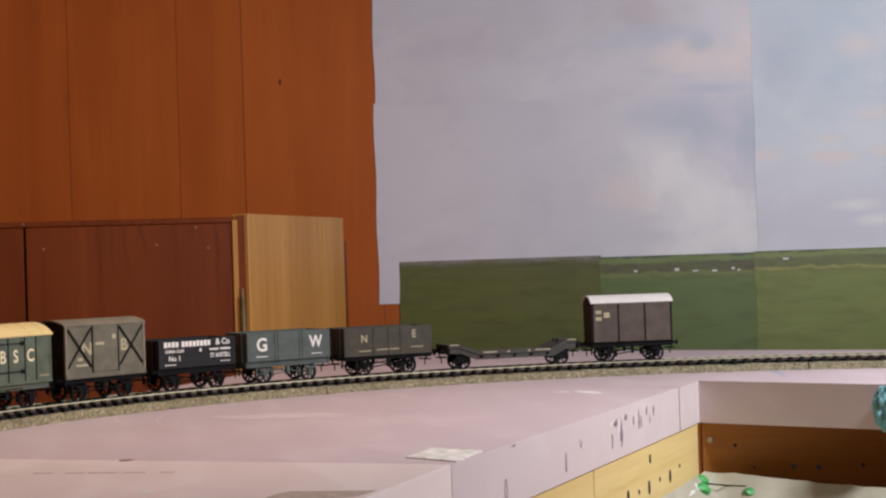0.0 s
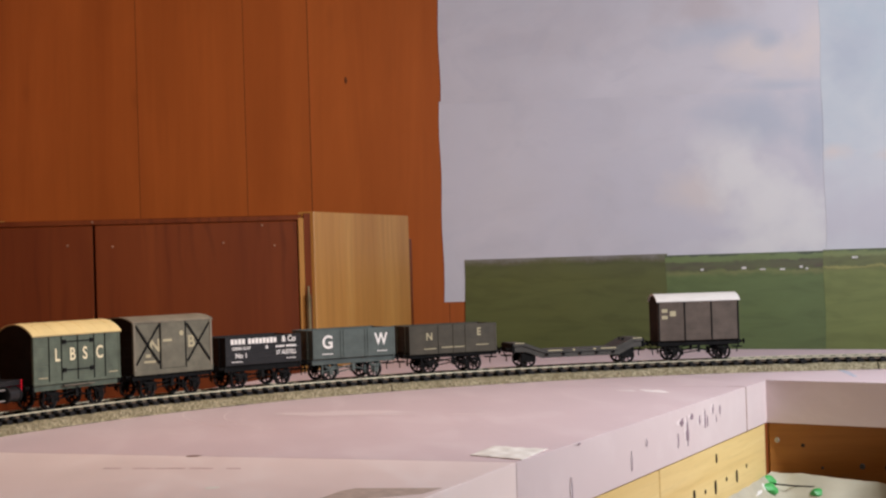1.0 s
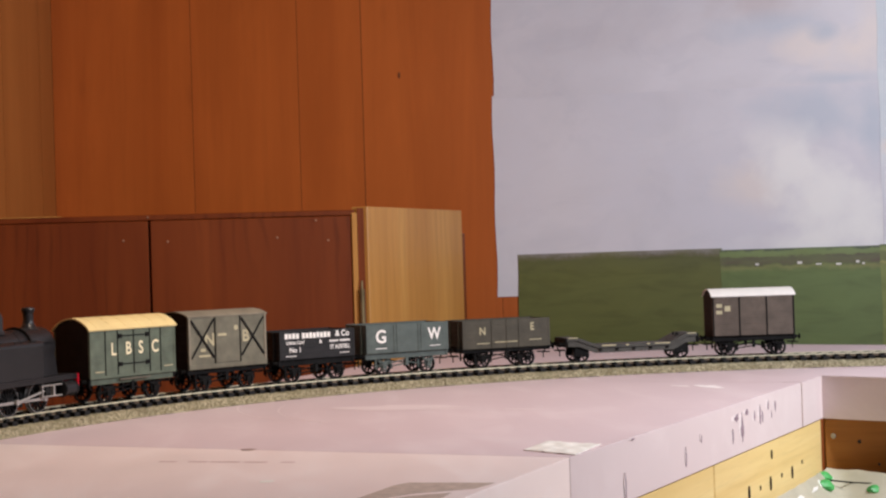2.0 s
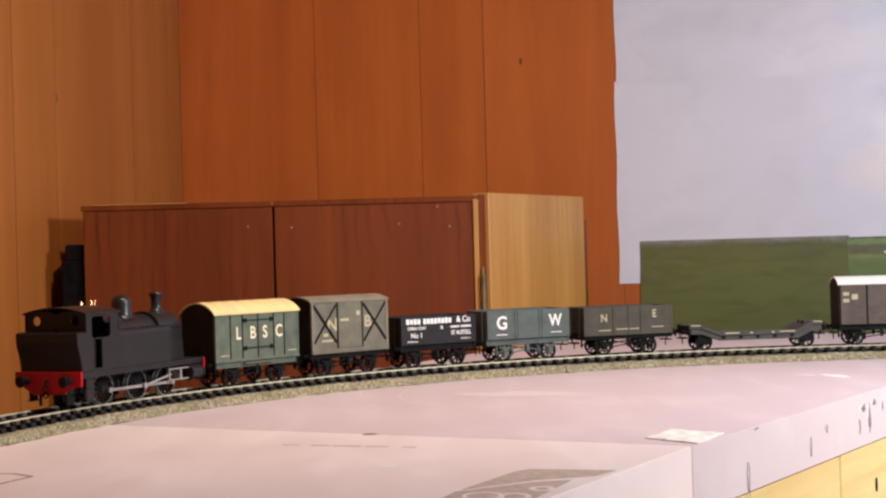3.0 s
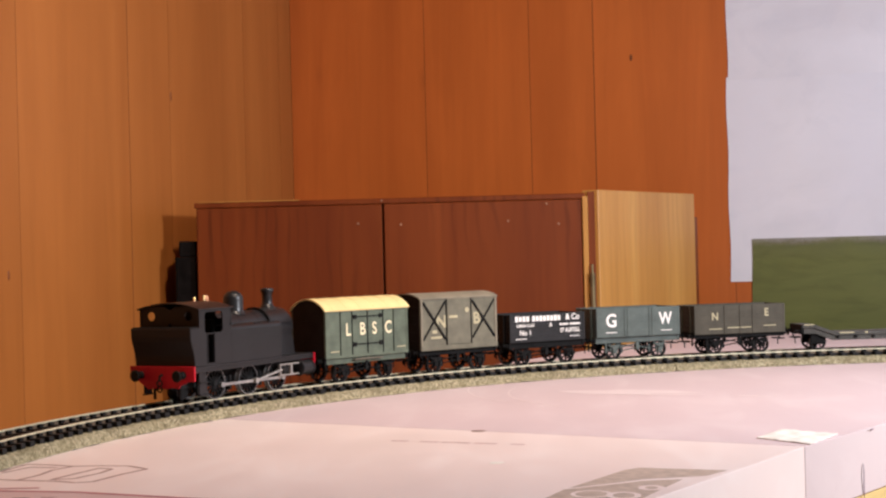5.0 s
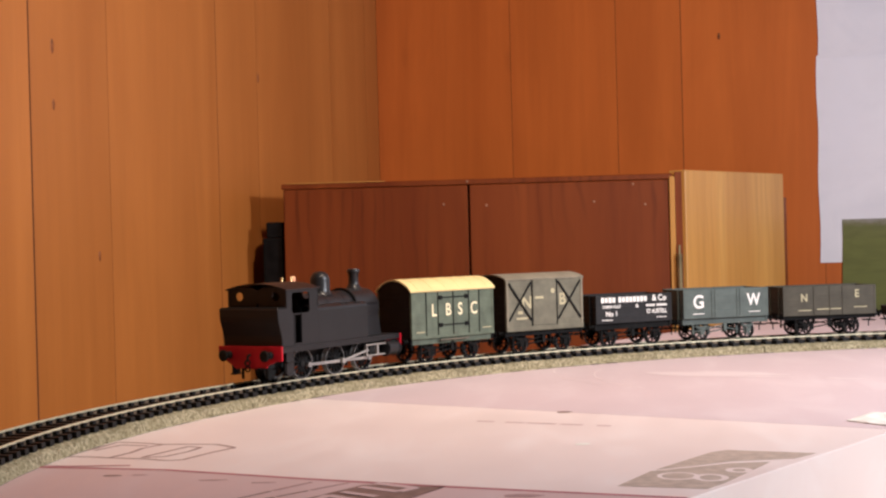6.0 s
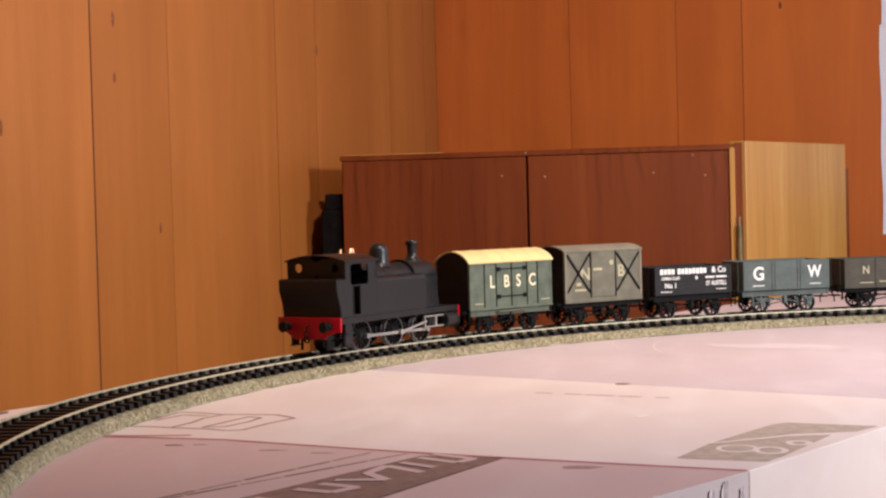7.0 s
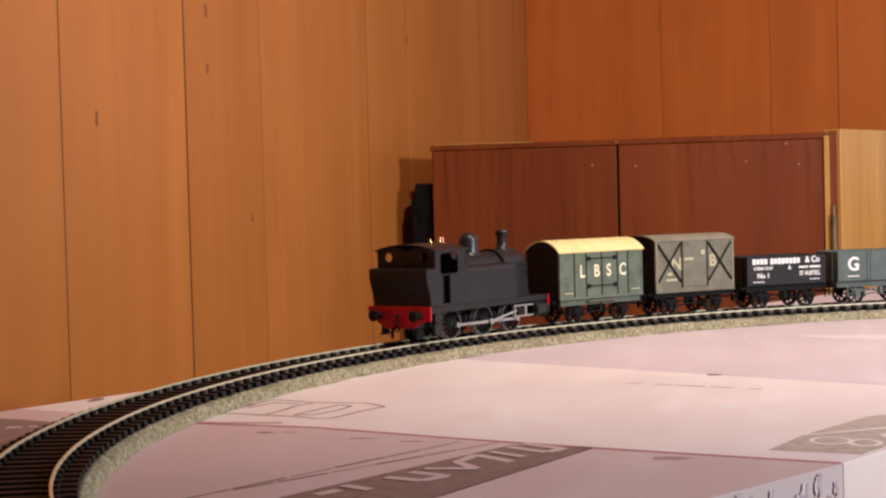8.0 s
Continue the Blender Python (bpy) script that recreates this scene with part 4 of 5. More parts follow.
bars([(along(0.24), along(0.11), 18.5, 19.1), (along(0.90), along(0.77), 18.7, 19.2)], M_WHITE, gw, 15.02)

ne, L, h = open_wagon("open_wagon", "grey-brown open wagon with faded yellow letters", 109.89, 102.57, 14.2, 34.6, 6, M_OXIDE, M_OXIDE, (0.33, 0.50, 0.64))
lettering("N", 7.6, M_PALE, ne, along(0.225), 15.06, 26.6, wide=0.9, bold=0.02)
lettering("E", 7.6, M_PALE, ne, along(0.795), 15.06, 28.6, wide=0.9, bold=0.02)
bars([(along(0.62), along(0.36), 18.2, 18.9)], M_PALE, ne, 15.06)
bars([(along(0.30), along(0.16), 17.6, 18.3), (along(0.90), along(0.76), 19.0, 19.6)], M_PALE, ne, 15.06)

# ------------------------------------------------------------------ well wagon
well, L = vehicle("well_wagon", "weathered grey empty well wagon with raised ends", "well wagon", 100.95, 90.25)
h = L / 2
deck = [(h, 18.6), (h - 9, 18.4), (h - 25, 12.4), (-h + 22, 12.4), (-h + 8.5, 18.8), (-h, 18.8), (-h, 16.2), (-h + 7.4, 16.2), (-h + 21, 10.2), (h - 24, 10.2), (h - 8, 16.0), (h, 16.0)]
mprism("deck", deck, -14.0, 14.0, "y", M_FLAT, well, bevel=0.15)
for s in (1, -1):
    y0, y1 = sorted((s * 11.6, s * 13.2))
    girder = [(h - 1, 16.0), (h - 8, 15.9), (h - 24, 10.1), (-h + 21, 10.1), (-h + 7.4, 16.0), (-h + 1, 16.0), (-h + 1, 12.0), (-h + 9, 11.6), (-h + 19, 6.8), (h - 22, 6.8), (h - 10, 11.6), (h - 1, 12.0)]
    mprism("girder", girder, y0, y1, "y", M_FLAT, well, bevel=0.1)
    for i in range(5):
        x = h - 26 - i * (L - 50) / 4
        mblocks("bracket", [(x - 1, x + 1, min(s * 13.2, s * 14.4), max(s * 13.2, s * 14.4), 8.4, 10.2)], M_STRAP, well)
    x0, x1 = sorted((s * (h - 0.2), s * (h + 1.2)))
    mblocks("headstock", [(x0, x1, -14, 14, 11.6, 18.2)], M_STRAP, well)
    buffer_pair(well, s * (h + 1.2), s, 13.8, M_STRAP)
    coupling(well, s * (h - 2), s)
    for yy in (1, -1):
        mblocks("side_frame", [(s * (h - 12) - 5.5, s * (h - 12) + 5.5, min(yy * 10.6, yy * 11.5), max(yy * 10.6, yy * 11.5), 4.0, 12.0)], M_STRAP, well, bevel=0.4)
wheels(well, (h - 12, -h + 12), 6.0, WAGON_WHEEL, 8)
bars([(h - 1, h - 8.5, 18.0, 18.7), (-h + 1, -h + 8, 18.2, 18.9), (h - 27, h - 38, 11.6, 12.6), (h - 46, h - 48, 11.4, 12.6), (-h + 40, -h + 38, 11.4, 12.6), (-h + 34, -h + 22, 11.7, 12.6)], M_PALE, well, 14.02, "white_mark")
for x, yy in ((-h + 12, 4), (-h + 15, 9), (-h + 12, -5)):
    mblocks("deck_ring", [(x - 0.6, x + 0.6, yy - 0.6, yy + 0.6, 18.8 if x < -h + 9 else 17.0, 19.2)], M_STRAP, well)

# ------------------------------------------------------------------ last van
last, L = vehicle("box_van", "brown van with end painted black as shade and white curved roof", "goods van", 88.95, 82.4)
W, h = 30.4, L / 2
y = W / 2
planked(last, L, W, 15.6, 46.0, 7, 1.3, M_UMBER, M_VAN_SHADE)
mblocks("core", [(-h + 1.4, h - 1.4, -W / 2 + 1.4, W / 2 - 1.4, 16.0, 45.2)], M_VAN_SHADE, last)
arc_roof(last, L, 32.0, 45.8, 51.0, 0.9, 0.8, M_WHITEROOF, "white painted roof")
posts(last, [along(f) for f in (0.012, 0.33, 0.66, 0.988)], y, 15.6, 45.6, 1.0, M_STRAP)
bars([(along(0.12), along(0.05), 37.0, 39.6), (along(0.12), along(0.05), 32.0, 34.6), (along(0.22), along(0.15), 34.0, 38.0)], M_PALE, last, y)
underframe(last, L, 28.5, 38, M_STRAP)

# ------------------------------------------------------------------ tank engine (runs bunker first)
loco = thing("tank_locomotive", "black six-coupled tank locomotive with red buffer beams", "locomotive", group="vehicles of the train")
p = on_track(149.25, 0.001)
ON_RAIL = pose(p.x, p.y, RAIL, 0, 0, 149.25 + 90)
LEAN = pose(0, -0.0022, 0, 0, 0, 5.8)          # the body swings out over the curve, the wheels follow the rails
loco.matrix_world = ON_RAIL @ LEAN
CHASSIS = LEAN.inverted()
XR, XF = 58.3, -60.6


def holed_plate(parent, name, y0, y1, z0, z1, cy, cz, r, x0, x1, material):
    bm = bmesh.new()
    n = 24
    loops = {}
    for x in (x0, x1):
        inner, outer = [], []
        for i in range(n):
            c, s = math.cos(2 * math.pi * i / n), math.sin(2 * math.pi * i / n)
            inner.append(bm.verts.new(mm((x, cy + r * c, cz + r * s))))
            k = min((y1 - cy) / c if c > 1e-6 else 1e9, (y0 - cy) / c if c < -1e-6 else 1e9, (z1 - cz) / s if s > 1e-6 else 1e9, (z0 - cz) / s if s < -1e-6 else 1e9)
            outer.append(bm.verts.new(mm((x, cy + k * c, cz + k * s))))
        loops[x] = inner, outer
    for i in range(n):
        j = (i + 1) % n
        for x in (x0, x1):
            a, b = loops[x]
            bm.faces.new((a[i], b[i], b[j], a[j]))
        bm.faces.new((loops[x0][0][i], loops[x0][0][j], loops[x1][0][j], loops[x1][0][i]))
        bm.faces.new((loops[x0][1][i], loops[x0][1][j], loops[x1][1][j], loops[x1][1][i]))
    return part(name, bm, material, parent)


mblocks("footplate", [(XF, XR, -20.4, 20.4, 18.2, 19.5)], M_LOCO, loco)
for s in (1, -1):
    y0, y1 = sorted((s * 19.5, s * 20.2))
    mblocks("valance", [(XF, XR, y0, y1, 16.4, 18.2)], M_LOCO, loco)
mblocks("frame", [(-55, 55, 5.2, 6.2, 7.0, 18.2), (-55, 55, -6.2, -5.2, 7.0, 18.2), (-50, 52, -5.2, 5.2, 8.0, 18.1)], M_UNDER, loco).matrix_basis = CHASSIS
rear = [(-21.0, 20.2), (21.0, 20.2), (21.0, 12.4), (16.8, 12.2), (15.0, 11.2), (11.6, 10.0), (10.4, 8.4), (7.0, 8.8), (2.0, 8.0), (-3.4, 8.4), (-9.4, 7.8), (-11.6, 9.6), (-14.8, 11.4), (-17.2, 13.2), (-21.0, 13.6)]
mprism("rear_buffer_beam", rear, XR, XR + 1.2, "x", M_RED, loco, "bright red buffer beam", bevel=0.15)
mprism("front_buffer_beam", [(-20.8, 19.4), (20.8, 19.4), (20.8, 12.0), (-20.8, 12.0)], XF - 1.2, XF, "x", M_RED, loco, "bright red buffer beam", bevel=0.15)
buffer_pair(loco, XR + 1.2, 1, 15.4, M_UNDER, 13.6, 1.45)
buffer_pair(loco, XF - 1.2, -1, 15.4, M_UNDER, 13.6, 1.45)
bm = bmesh.new()
rod(bm, mm((XR + 1, 0, 15.6)), mm((XR + 3.2, 0, 15.0)), 0.7 * K)
rod(bm, mm((XR + 3.2, 0, 15.0)), mm((XR + 3.4, 0, 12.2)), 0.6 * K)
part("draw_hook", bm, M_UNDER, loco, smooth=True)
for i, zc in enumerate((11.4, 8.2)):
    bm = bmesh.new()
    ring(bm, mm((XR + 3.4, 0, zc)), (1, 0, 0) if i else (0.5, 1, 0), 1.2 * K, 1.8 * K, 0.6 * K, 14)
    part("coupling_link", bm, M_STRAP, loco)
coupling(loco, XF + 1.0, -1)

# bunker that swells backwards, cab, tanks
swell = [(48.0, 19.5), (56.6, 19.5), (56.6, 22.5), (57.0, 25.5), (58.3, 29.5), (59.6, 33.0), (60.1, 35.5), (60.2, 40.2), (48.0, 40.2)]
mprism("bunker", swell, -19.6, 19.6, "y", M_LOCO, loco, bevel=0.35)
mblocks("coal_rail", [(52.2, 59.6, -19.0, 19.0, 40.2, 40.7)], M_UNDER, loco)
for yc in (-12.2, 12.2):
    holed_plate(loco, "cab_rear_sheet", min(0, yc * 1.6), max(0, yc * 1.6), 40.2, 51.2, yc, 46.3, 2.5, 50.8, 51.6, M_LOCO)
    # front sheet in the frames' blacker paint: the cab's inner shade as colour
    holed_plate(loco, "cab_front_sheet", min(0, yc * 1.6), max(0, yc * 1.6), 40.2, 51.2, yc, 46.6, 2.6, 22.6, 23.4, M_UNDER)


def rounded(x0, x1, z0, z1, r, n=5):
    """Corners of a rounded opening, counter-clockwise from the lower right."""
    out = []
    for cx, cz, a0 in ((x1 - r, z0 + r, -90), (x1 - r, z1 - r, 0), (x0 + r, z1 - r, 90), (x0 + r, z0 + r, 180)):
        for i in range(n + 1):
            t = radians(a0 + 90 * i / n)
            out.append((cx + r * math.cos(t), cz + r * math.sin(t)))
    return out


def cab_sheet(y0, y1):
    """The cab side with its rounded window and the doorway below it."""
    bm = bmesh.new()
    hole = rounded(30.6, 47.2, 37.0, 48.3, 2.0)
    ring_in, ring_out = {}, {}
    for y in (y0, y1):
        ring_in[y] = [bm.verts.new(mm((x, y, z))) for x, z in hole]
        ring_out[y] = []
        for x, z in hole:
            dx, dz = x - 38.9, z - 42.65
            k = min((52.0 - 38.9) / dx if dx > 1e-6 else 1e9, (22.6 - 38.9) / dx if dx < -1e-6 else 1e9, (50.4 - 42.65) / dz if dz > 1e-6 else 1e9, (36.4 - 42.65) / dz if dz < -1e-6 else 1e9)
            ring_out[y].append(bm.verts.new(mm((38.9 + dx * k, y, 42.65 + dz * k))))
    n = len(hole)
    for i in range(n):
        j = (i + 1) % n
        for y in (y0, y1):
            bm.faces.new((ring_in[y][i], ring_out[y][i], ring_out[y][j], ring_in[y][j]))
        bm.faces.new((ring_in[y0][i], ring_in[y0][j], ring_in[y1][j], ring_in[y1][i]))
        bm.faces.new((ring_out[y0][i], ring_out[y0][j], ring_out[y1][j], ring_out[y1][i]))
    for z0_, z1_ in ((48.0, 50.4), (36.4, 40.0)):
        for x0_, x1_ in ((22.6, 25.0), (50.0, 52.0)):
            box(bm, *mm((x0_, x1_, y0 + 0.02, y1 - 0.02, z0_, z1_)))
    box(bm, *mm((22.6, 38.9, y0, y1, 19.5, 36.4)))
    box(bm, *mm((44.6, 52.0, y0, y1, 19.5, 36.4)))
    box(bm, *mm((38.9, 44.6, y0, y1, 19.5, 21.0)))
    return bm


part("cab_side", cab_sheet(18.7, 19.5), M_LOCO, loco)
part("cab_side", cab_sheet(-19.5, -18.7), M_LOCO, loco)
for x in (38.4, 45.1):
    mblocks("door_beading", [(x - 0.3, x + 0.3, 19.5, 19.8, 20.6, 37.0)], M_LOCO, loco, bevel=0.05)
# black blocks added inside, with the backhead, so door and window look shaded
mblocks("cab_dark_fill", [(23.6, 37.6, -18.4, 18.4, 19.6, 36.0), (23.6, 50.6, -18.4, 12.0, 19.6, 36.0), (24.0, 29.0, -10, 10, 36.0, 43.5)], M_UNDER, loco)
segs = 16
outer = [(-20.4 + 40.8 * i / segs, 50.2 + 3.3 * (1 - (2 * i / segs - 1) ** 2)) for i in range(segs + 1)]
mprism("cab_roof", outer + [(yy * 0.985, zz - 0.6) for yy, zz in reversed(outer)], 20.9, 53.4, "x", M_LOCO, loco, smooth=True)
for s in (1, -1):
    tank = [(s * 7.0, 19.5), (s * 19.5, 19.5), (s * 19.5, 37.6), (s * 19.2, 38.7), (s * 18.4, 39.5), (s * 17.2, 39.9), (s * 7.0, 40.2)]
    mprism("side_tank", tank if s < 0 else tank[::-1], -27.6, 22.6, "x", M_LOCO, loco, bevel=0.1)
    mlathe("tank_filler", [(1.9, 0), (1.9, 1.3), (1.2, 1.9)], 14, Matrix.Translation(mm((16.0, s * 14.0, 40.0))), M_LOCO, loco)
    # shade of the recessed tank-top slots, drawn as black strips
    for x in (-5.5, -20.0):
        mblocks("tank_slot", [(x - 3.0, x + 3.0, s * 17.6 - 0.35, s * 17.6 + 0.35, 39.6, 40.3)], M_UNDER, loco)
to_x = Matrix.Translation(mm((0, 0, 35.6))) @ Matrix.Rotation(radians(-90), 4, "Y")
mlathe("boiler", [(10.8, -23), (10.8, 29.5)], 40, to_x, M_LOCO, loco)
for x in (20.0, 2.0):
    mlathe("boiler_band", [(10.95, x - 0.5), (10.95, x + 0.5)], 40, to_x, M_LOCO, loco)
mlathe("smokebox_ring", [(12.3, 28.0), (12.3, 29.4)], 40, to_x, M_UNDER, loco)
arch = [(-12.6, 19.5), (12.6, 19.5), (12.0, 24.0), (11.3, 29.0)] + [(11.5 * math.cos(radians(d)), 35.6 + 11.5 * math.sin(radians(d))) for d in range(-20, 201, 10)] + [(-11.3, 29.0), (-12.0, 24.0)]
mprism("smokebox", arch, -52.4, -29.4, "x", M_LOCO, loco, smooth=True)
mlathe("smokebox_door", [(10.2, 52.4), (9.8, 53.0), (8.6, 53.3), (8.4, 53.8), (5.0, 55.2), (0.6, 55.6)], 36, to_x, M_LOCO, loco)
mlathe("chimney", [(6.0, 45.6), (4.6, 47.4), (3.5, 48.6), (2.95, 50.5), (3.05, 55.2), (3.6, 56.2), (3.9, 56.8), (3.9, 57.6), (3.4, 58.4), (2.5, 58.6), (2.4, 57.2)], 28, Matrix.Translation(mm((-43.0, 0, 0))), M_LOCO, loco)
mlathe("dome", [(7.2, 44.6), (6.2, 46.0), (5.7, 47.2), (5.7, 53.4), (5.3, 55.2), (4.3, 56.7), (2.8, 57.7), (1.2, 58.1), (0.3, 58.2)], 30, Matrix.Translation(mm((-8.0, 0, 0))), M_LOCO, loco)
for x, yy, z1, mat in ((29.0, 0.0, 55.8, M_BRASS), (20.8, 0.6, 56.4, M_BRASS), (18.0, 0.6, 56.4, M_COPPER)):
    mlathe("safety_valve", [(1.0, 51.2), (0.8, 53.2), (0.6, 53.6), (0.7, z1 - 0.6), (0.4, z1)], 12, Matrix.Translation(mm((x, yy, 0))), mat, loco, "polished brass safety valve")
mblocks("whistle_mount", [(16.5, 31.0, -1.6, 2.2, 46.0, 51.6)], M_UNDER, loco)
for s in (1, -1):
    y0, y1 = sorted((s * 17.6, s * 18.4))
    z0, z1 = sorted((s * 16.6, s * 19.4))
    mblocks("cab_step", [(45.0, 51.6, y0, y1, 4.0, 18.2), (45.0, 51.6, z0, z1, 3.8, 4.5), (45.0, 51.6, z0, z1, 10.6, 11.2)], M_LOCO, loco)
    bm = bmesh.new()
    rod(bm, mm((-51, s * 12.0, 38.6)), mm((-28, s * 12.0, 38.6)), 0.35 * K, 6)
    part("handrail", bm, M_LOCO, loco)

# wheels and running gear
DR = 8.4
DRIVER = wheel_pieces(DR, 1.3, 1.9, 2.2, M_UNDER, M_TYRE)
AXLES = (25.0, -3.0, -28.0)
wheels(loco, AXLES, DR, DRIVER, 14, m=CHASSIS)
PIN = (-3.8, -0.9)
for s in (1, -1):
    gear = []
    bm = bmesh.new()
    y0, y1 = sorted((s * 12.3, s * 13.0))
    for a_, b_ in ((AXLES[0], AXLES[1]), (AXLES[1], AXLES[2])):
        box(bm, *mm((b_ + PIN[0], a_ + PIN[0], y0, y1, DR + PIN[1] - 0.75, DR + PIN[1] + 0.75)))
    for x in AXLES:
        rod(bm, mm((x + PIN[0], s * 10.8, DR + PIN[1])), mm((x + PIN[0], s * 13.4, DR + PIN[1])), 1.5 * K, 12)
    gear.append(part("coupling_rod", bm, M_STEEL, loco, "bright steel rod"))
    bm = bmesh.new()
    p, q = Vector(mm((AXLES[1] + PIN[0], s * 13.9, DR + PIN[1]))), Vector(mm((-29.5, s * 13.9, 11.8)))
    rod(bm, p, q, 0.65 * K, 8)
    rod(bm, p - Vector((0, 0.0008 * s, 0)), p + Vector((0, 0.0008 * s, 0)), 1.6 * K, 12)
    gear.append(part("connecting_rod", bm, M_STEEL, loco, "bright steel rod", smooth=True))
    y0, y1 = sorted((s * 12.9, s * 14.9))
    for z0, z1 in ((14.3, 15.1), (8.2, 9.0)):
        gear.append(mblocks("slide_bar", [(-45.0, -26.8, y0, y1, z0, z1)], M_STEEL, loco, "bright steel slide bar"))
    for x0, x1 in ((-28.0, -27.0), (-38.4, -36.8)):
        gear.append(mblocks("bar_bracket", [(x0, x1, y0, y1, 9.0, 14.3)], M_STEEL, loco, "bright steel bracket"))
    gear.append(mblocks("crosshead", [(-34.6, -30.0, y0, y1, 9.9, 13.5)], M_UNDER, loco, "black crosshead"))
    gear.append(mlathe("cylinder", [(4.3, 45.0), (4.7, 45.4), (4.7, 46.4), (4.2, 46.6), (4.2, 54.6), (4.7, 54.8), (4.7, 55.6), (3.9, 56.0), (1.5, 56.4)], 24, Matrix.Translation(mm((0, s * 13.6, 11.6))) @ Matrix.Rotation(radians(-90), 4, "Y"), M_LOCO, loco))
    gear.append(mblocks("guard_iron", [(50.5, 52.0, min(s * 8.4, s * 9.4), max(s * 8.4, s * 9.4), 1.6, 12.0)], M_UNDER, loco))
    for x in (37.0, 10.5, -15.5):
        gear.append(mblocks("brake_block", [(x - 0.9, x + 0.9, min(s * 8.2, s * 9.6), max(s * 8.2, s * 9.6), 4.0, 12.0)], M_UNDER, loco))
    gear.append(mblocks("injector", [(36.5, 40.0, min(s * 11.5, s * 13.8), max(s * 11.5, s * 13.8), 9.5, 14.5)], M_UNDER, loco, bevel=0.4))
    for ob in gear:
        ob.matrix_basis = CHASSIS
mlathe("gear_housing", [(5.6, -3.0), (6.2, -2.0), (6.2, 2.0), (5.6, 3.0)], 18, Matrix.Translation(mm((46.0, 0, 6.6))) @ Matrix.Rotation(radians(90), 4, "X"), M_UNDER, loco)

M_INK_MID = paint("brown badge ink", (0.53, 0.42, 0.35), 0.6, vary=0.2, scale=200)
M_INK_LINE = paint("thin brown print ink", (0.34, 0.21, 0.19), 0.6, vary=0.2, scale=200)
M_SCRIBE = paint("scribed foam line", (0.82, 0.70, 0.69), 0.6, vary=0.1, scale=200)
M_INK_PALE = paint("worn foam print ink", (0.60, 0.43, 0.42), 0.6, vary=0.2, scale=200)

# ------------------------------------------------------------------ prints and marks on the foam
def inked(name, outline, material, parent=None, lift=0.0003, label="", thick=0.00004):
    bm = bmesh.new()
    prism(bm, outline, TABLE + lift * 0.2 - 0.00002, TABLE + lift * 0.2 + thick - 0.00002, "z")
    return part(name, bm, material, parent, label)


def stroke(p, q, wide):
    p, q = Vector(p), Vector(q)
    d = (q - p).normalized()
    n = Vector((-d.y, d.x)) * wide / 2
    return [tuple(p + n), tuple(p - n), tuple(q - n), tuple(q + n)]


badge = thing("printed_badge", "brown printed badge with pale ovals on pink foam", "print")
inked("ground", [(0.0125, 0.519), (0.0252, 0.5504), (0.0442, 0.5602), (0.0553, 0.5669), (0.0700, 0.5690), (0.0491, 0.5231), (0.0420, 0.5110)], M_INK_MID, badge)
inked("upper_ground", [(0.0270, 0.5535), (0.0290, 0.5570), (0.0505, 0.5954), (0.0570, 0.6010), (0.0900, 0.5895), (0.0800, 0.5765), (0.0557, 0.5715), (0.0444, 0.5637)], M_INK_MID, badge)
for cx, cy, rx, ry, wide in ((0.0342, 0.5388, 0.0066, 0.0075, 0.0017), (0.0451, 0.5341, 0.0050, 0.0068, 0.0024), (0.0565, 0.5500, 0.0036, 0.0046, 0.0026)):
    bm = bmesh.new()
    loops = [[bm.verts.new((cx + (rx + k) * math.cos(i * math.pi / 14), cy + (ry + k) * math.sin(i * math.pi / 14), TABLE + 0.00010 + 0.00003 * (wide > 0.002))) for i in range(28)] for k in (-wide / 2, wide / 2)]
    for i in range(28):
        bm.faces.new((loops[0][i], loops[1][i], loops[1][(i + 1) % 28], loops[0][(i + 1) % 28]))
    part("pale_oval", bm, M_FOAM_B, badge)

band = thing("printed_band", "brown printed band with pale blocks on pink foam", "print")
inked("ground", [(-0.0461, 0.5222), (-0.0757, 0.5277), (-0.1406, 0.4151), (-0.113, 0.3675)], M_INK, band)
inked("rim_line", stroke((-0.0468, 0.5206), (-0.1112, 0.3716), 0.0012), M_INK_FAINT, band)
PALE = [  # ends of the pale letter-like strokes, and their width
    ((-0.0721, 0.5308), (-0.0564, 0.5196), 0.0038),
    ((-0.0762, 0.5228), (-0.0613, 0.5119), 0.0038),
    ((-0.0613, 0.5119), (-0.0564, 0.5196), 0.0038),
    ((-0.0808, 0.5121), (-0.068, 0.5022), 0.0034),
    ((-0.0847, 0.5063), (-0.071, 0.4939), 0.0038),
    ((-0.0847, 0.5063), (-0.089, 0.4918), 0.0038),
    ((-0.089, 0.4918), (-0.0803, 0.4794), 0.0038),
    ((-0.0803, 0.4794), (-0.0971, 0.4789), 0.0038),
    ((-0.1008, 0.4737), (-0.0877, 0.4672), 0.0038),
    ((-0.0877, 0.4672), (-0.0942, 0.4584), 0.0038),
    ((-0.1067, 0.4636), (-0.0942, 0.4584), 0.0042),
    ((-0.1165, 0.4491), (-0.1068, 0.4432), 0.0042),
    ((-0.1163, 0.4428), (-0.1214, 0.4356), 0.0042),
]
for k, (p, q, w) in enumerate(PALE):
    inked("pale_stroke", stroke(p, q, w), M_FOAM_C, band, 0.0007 + 0.0003 * (k % 4))
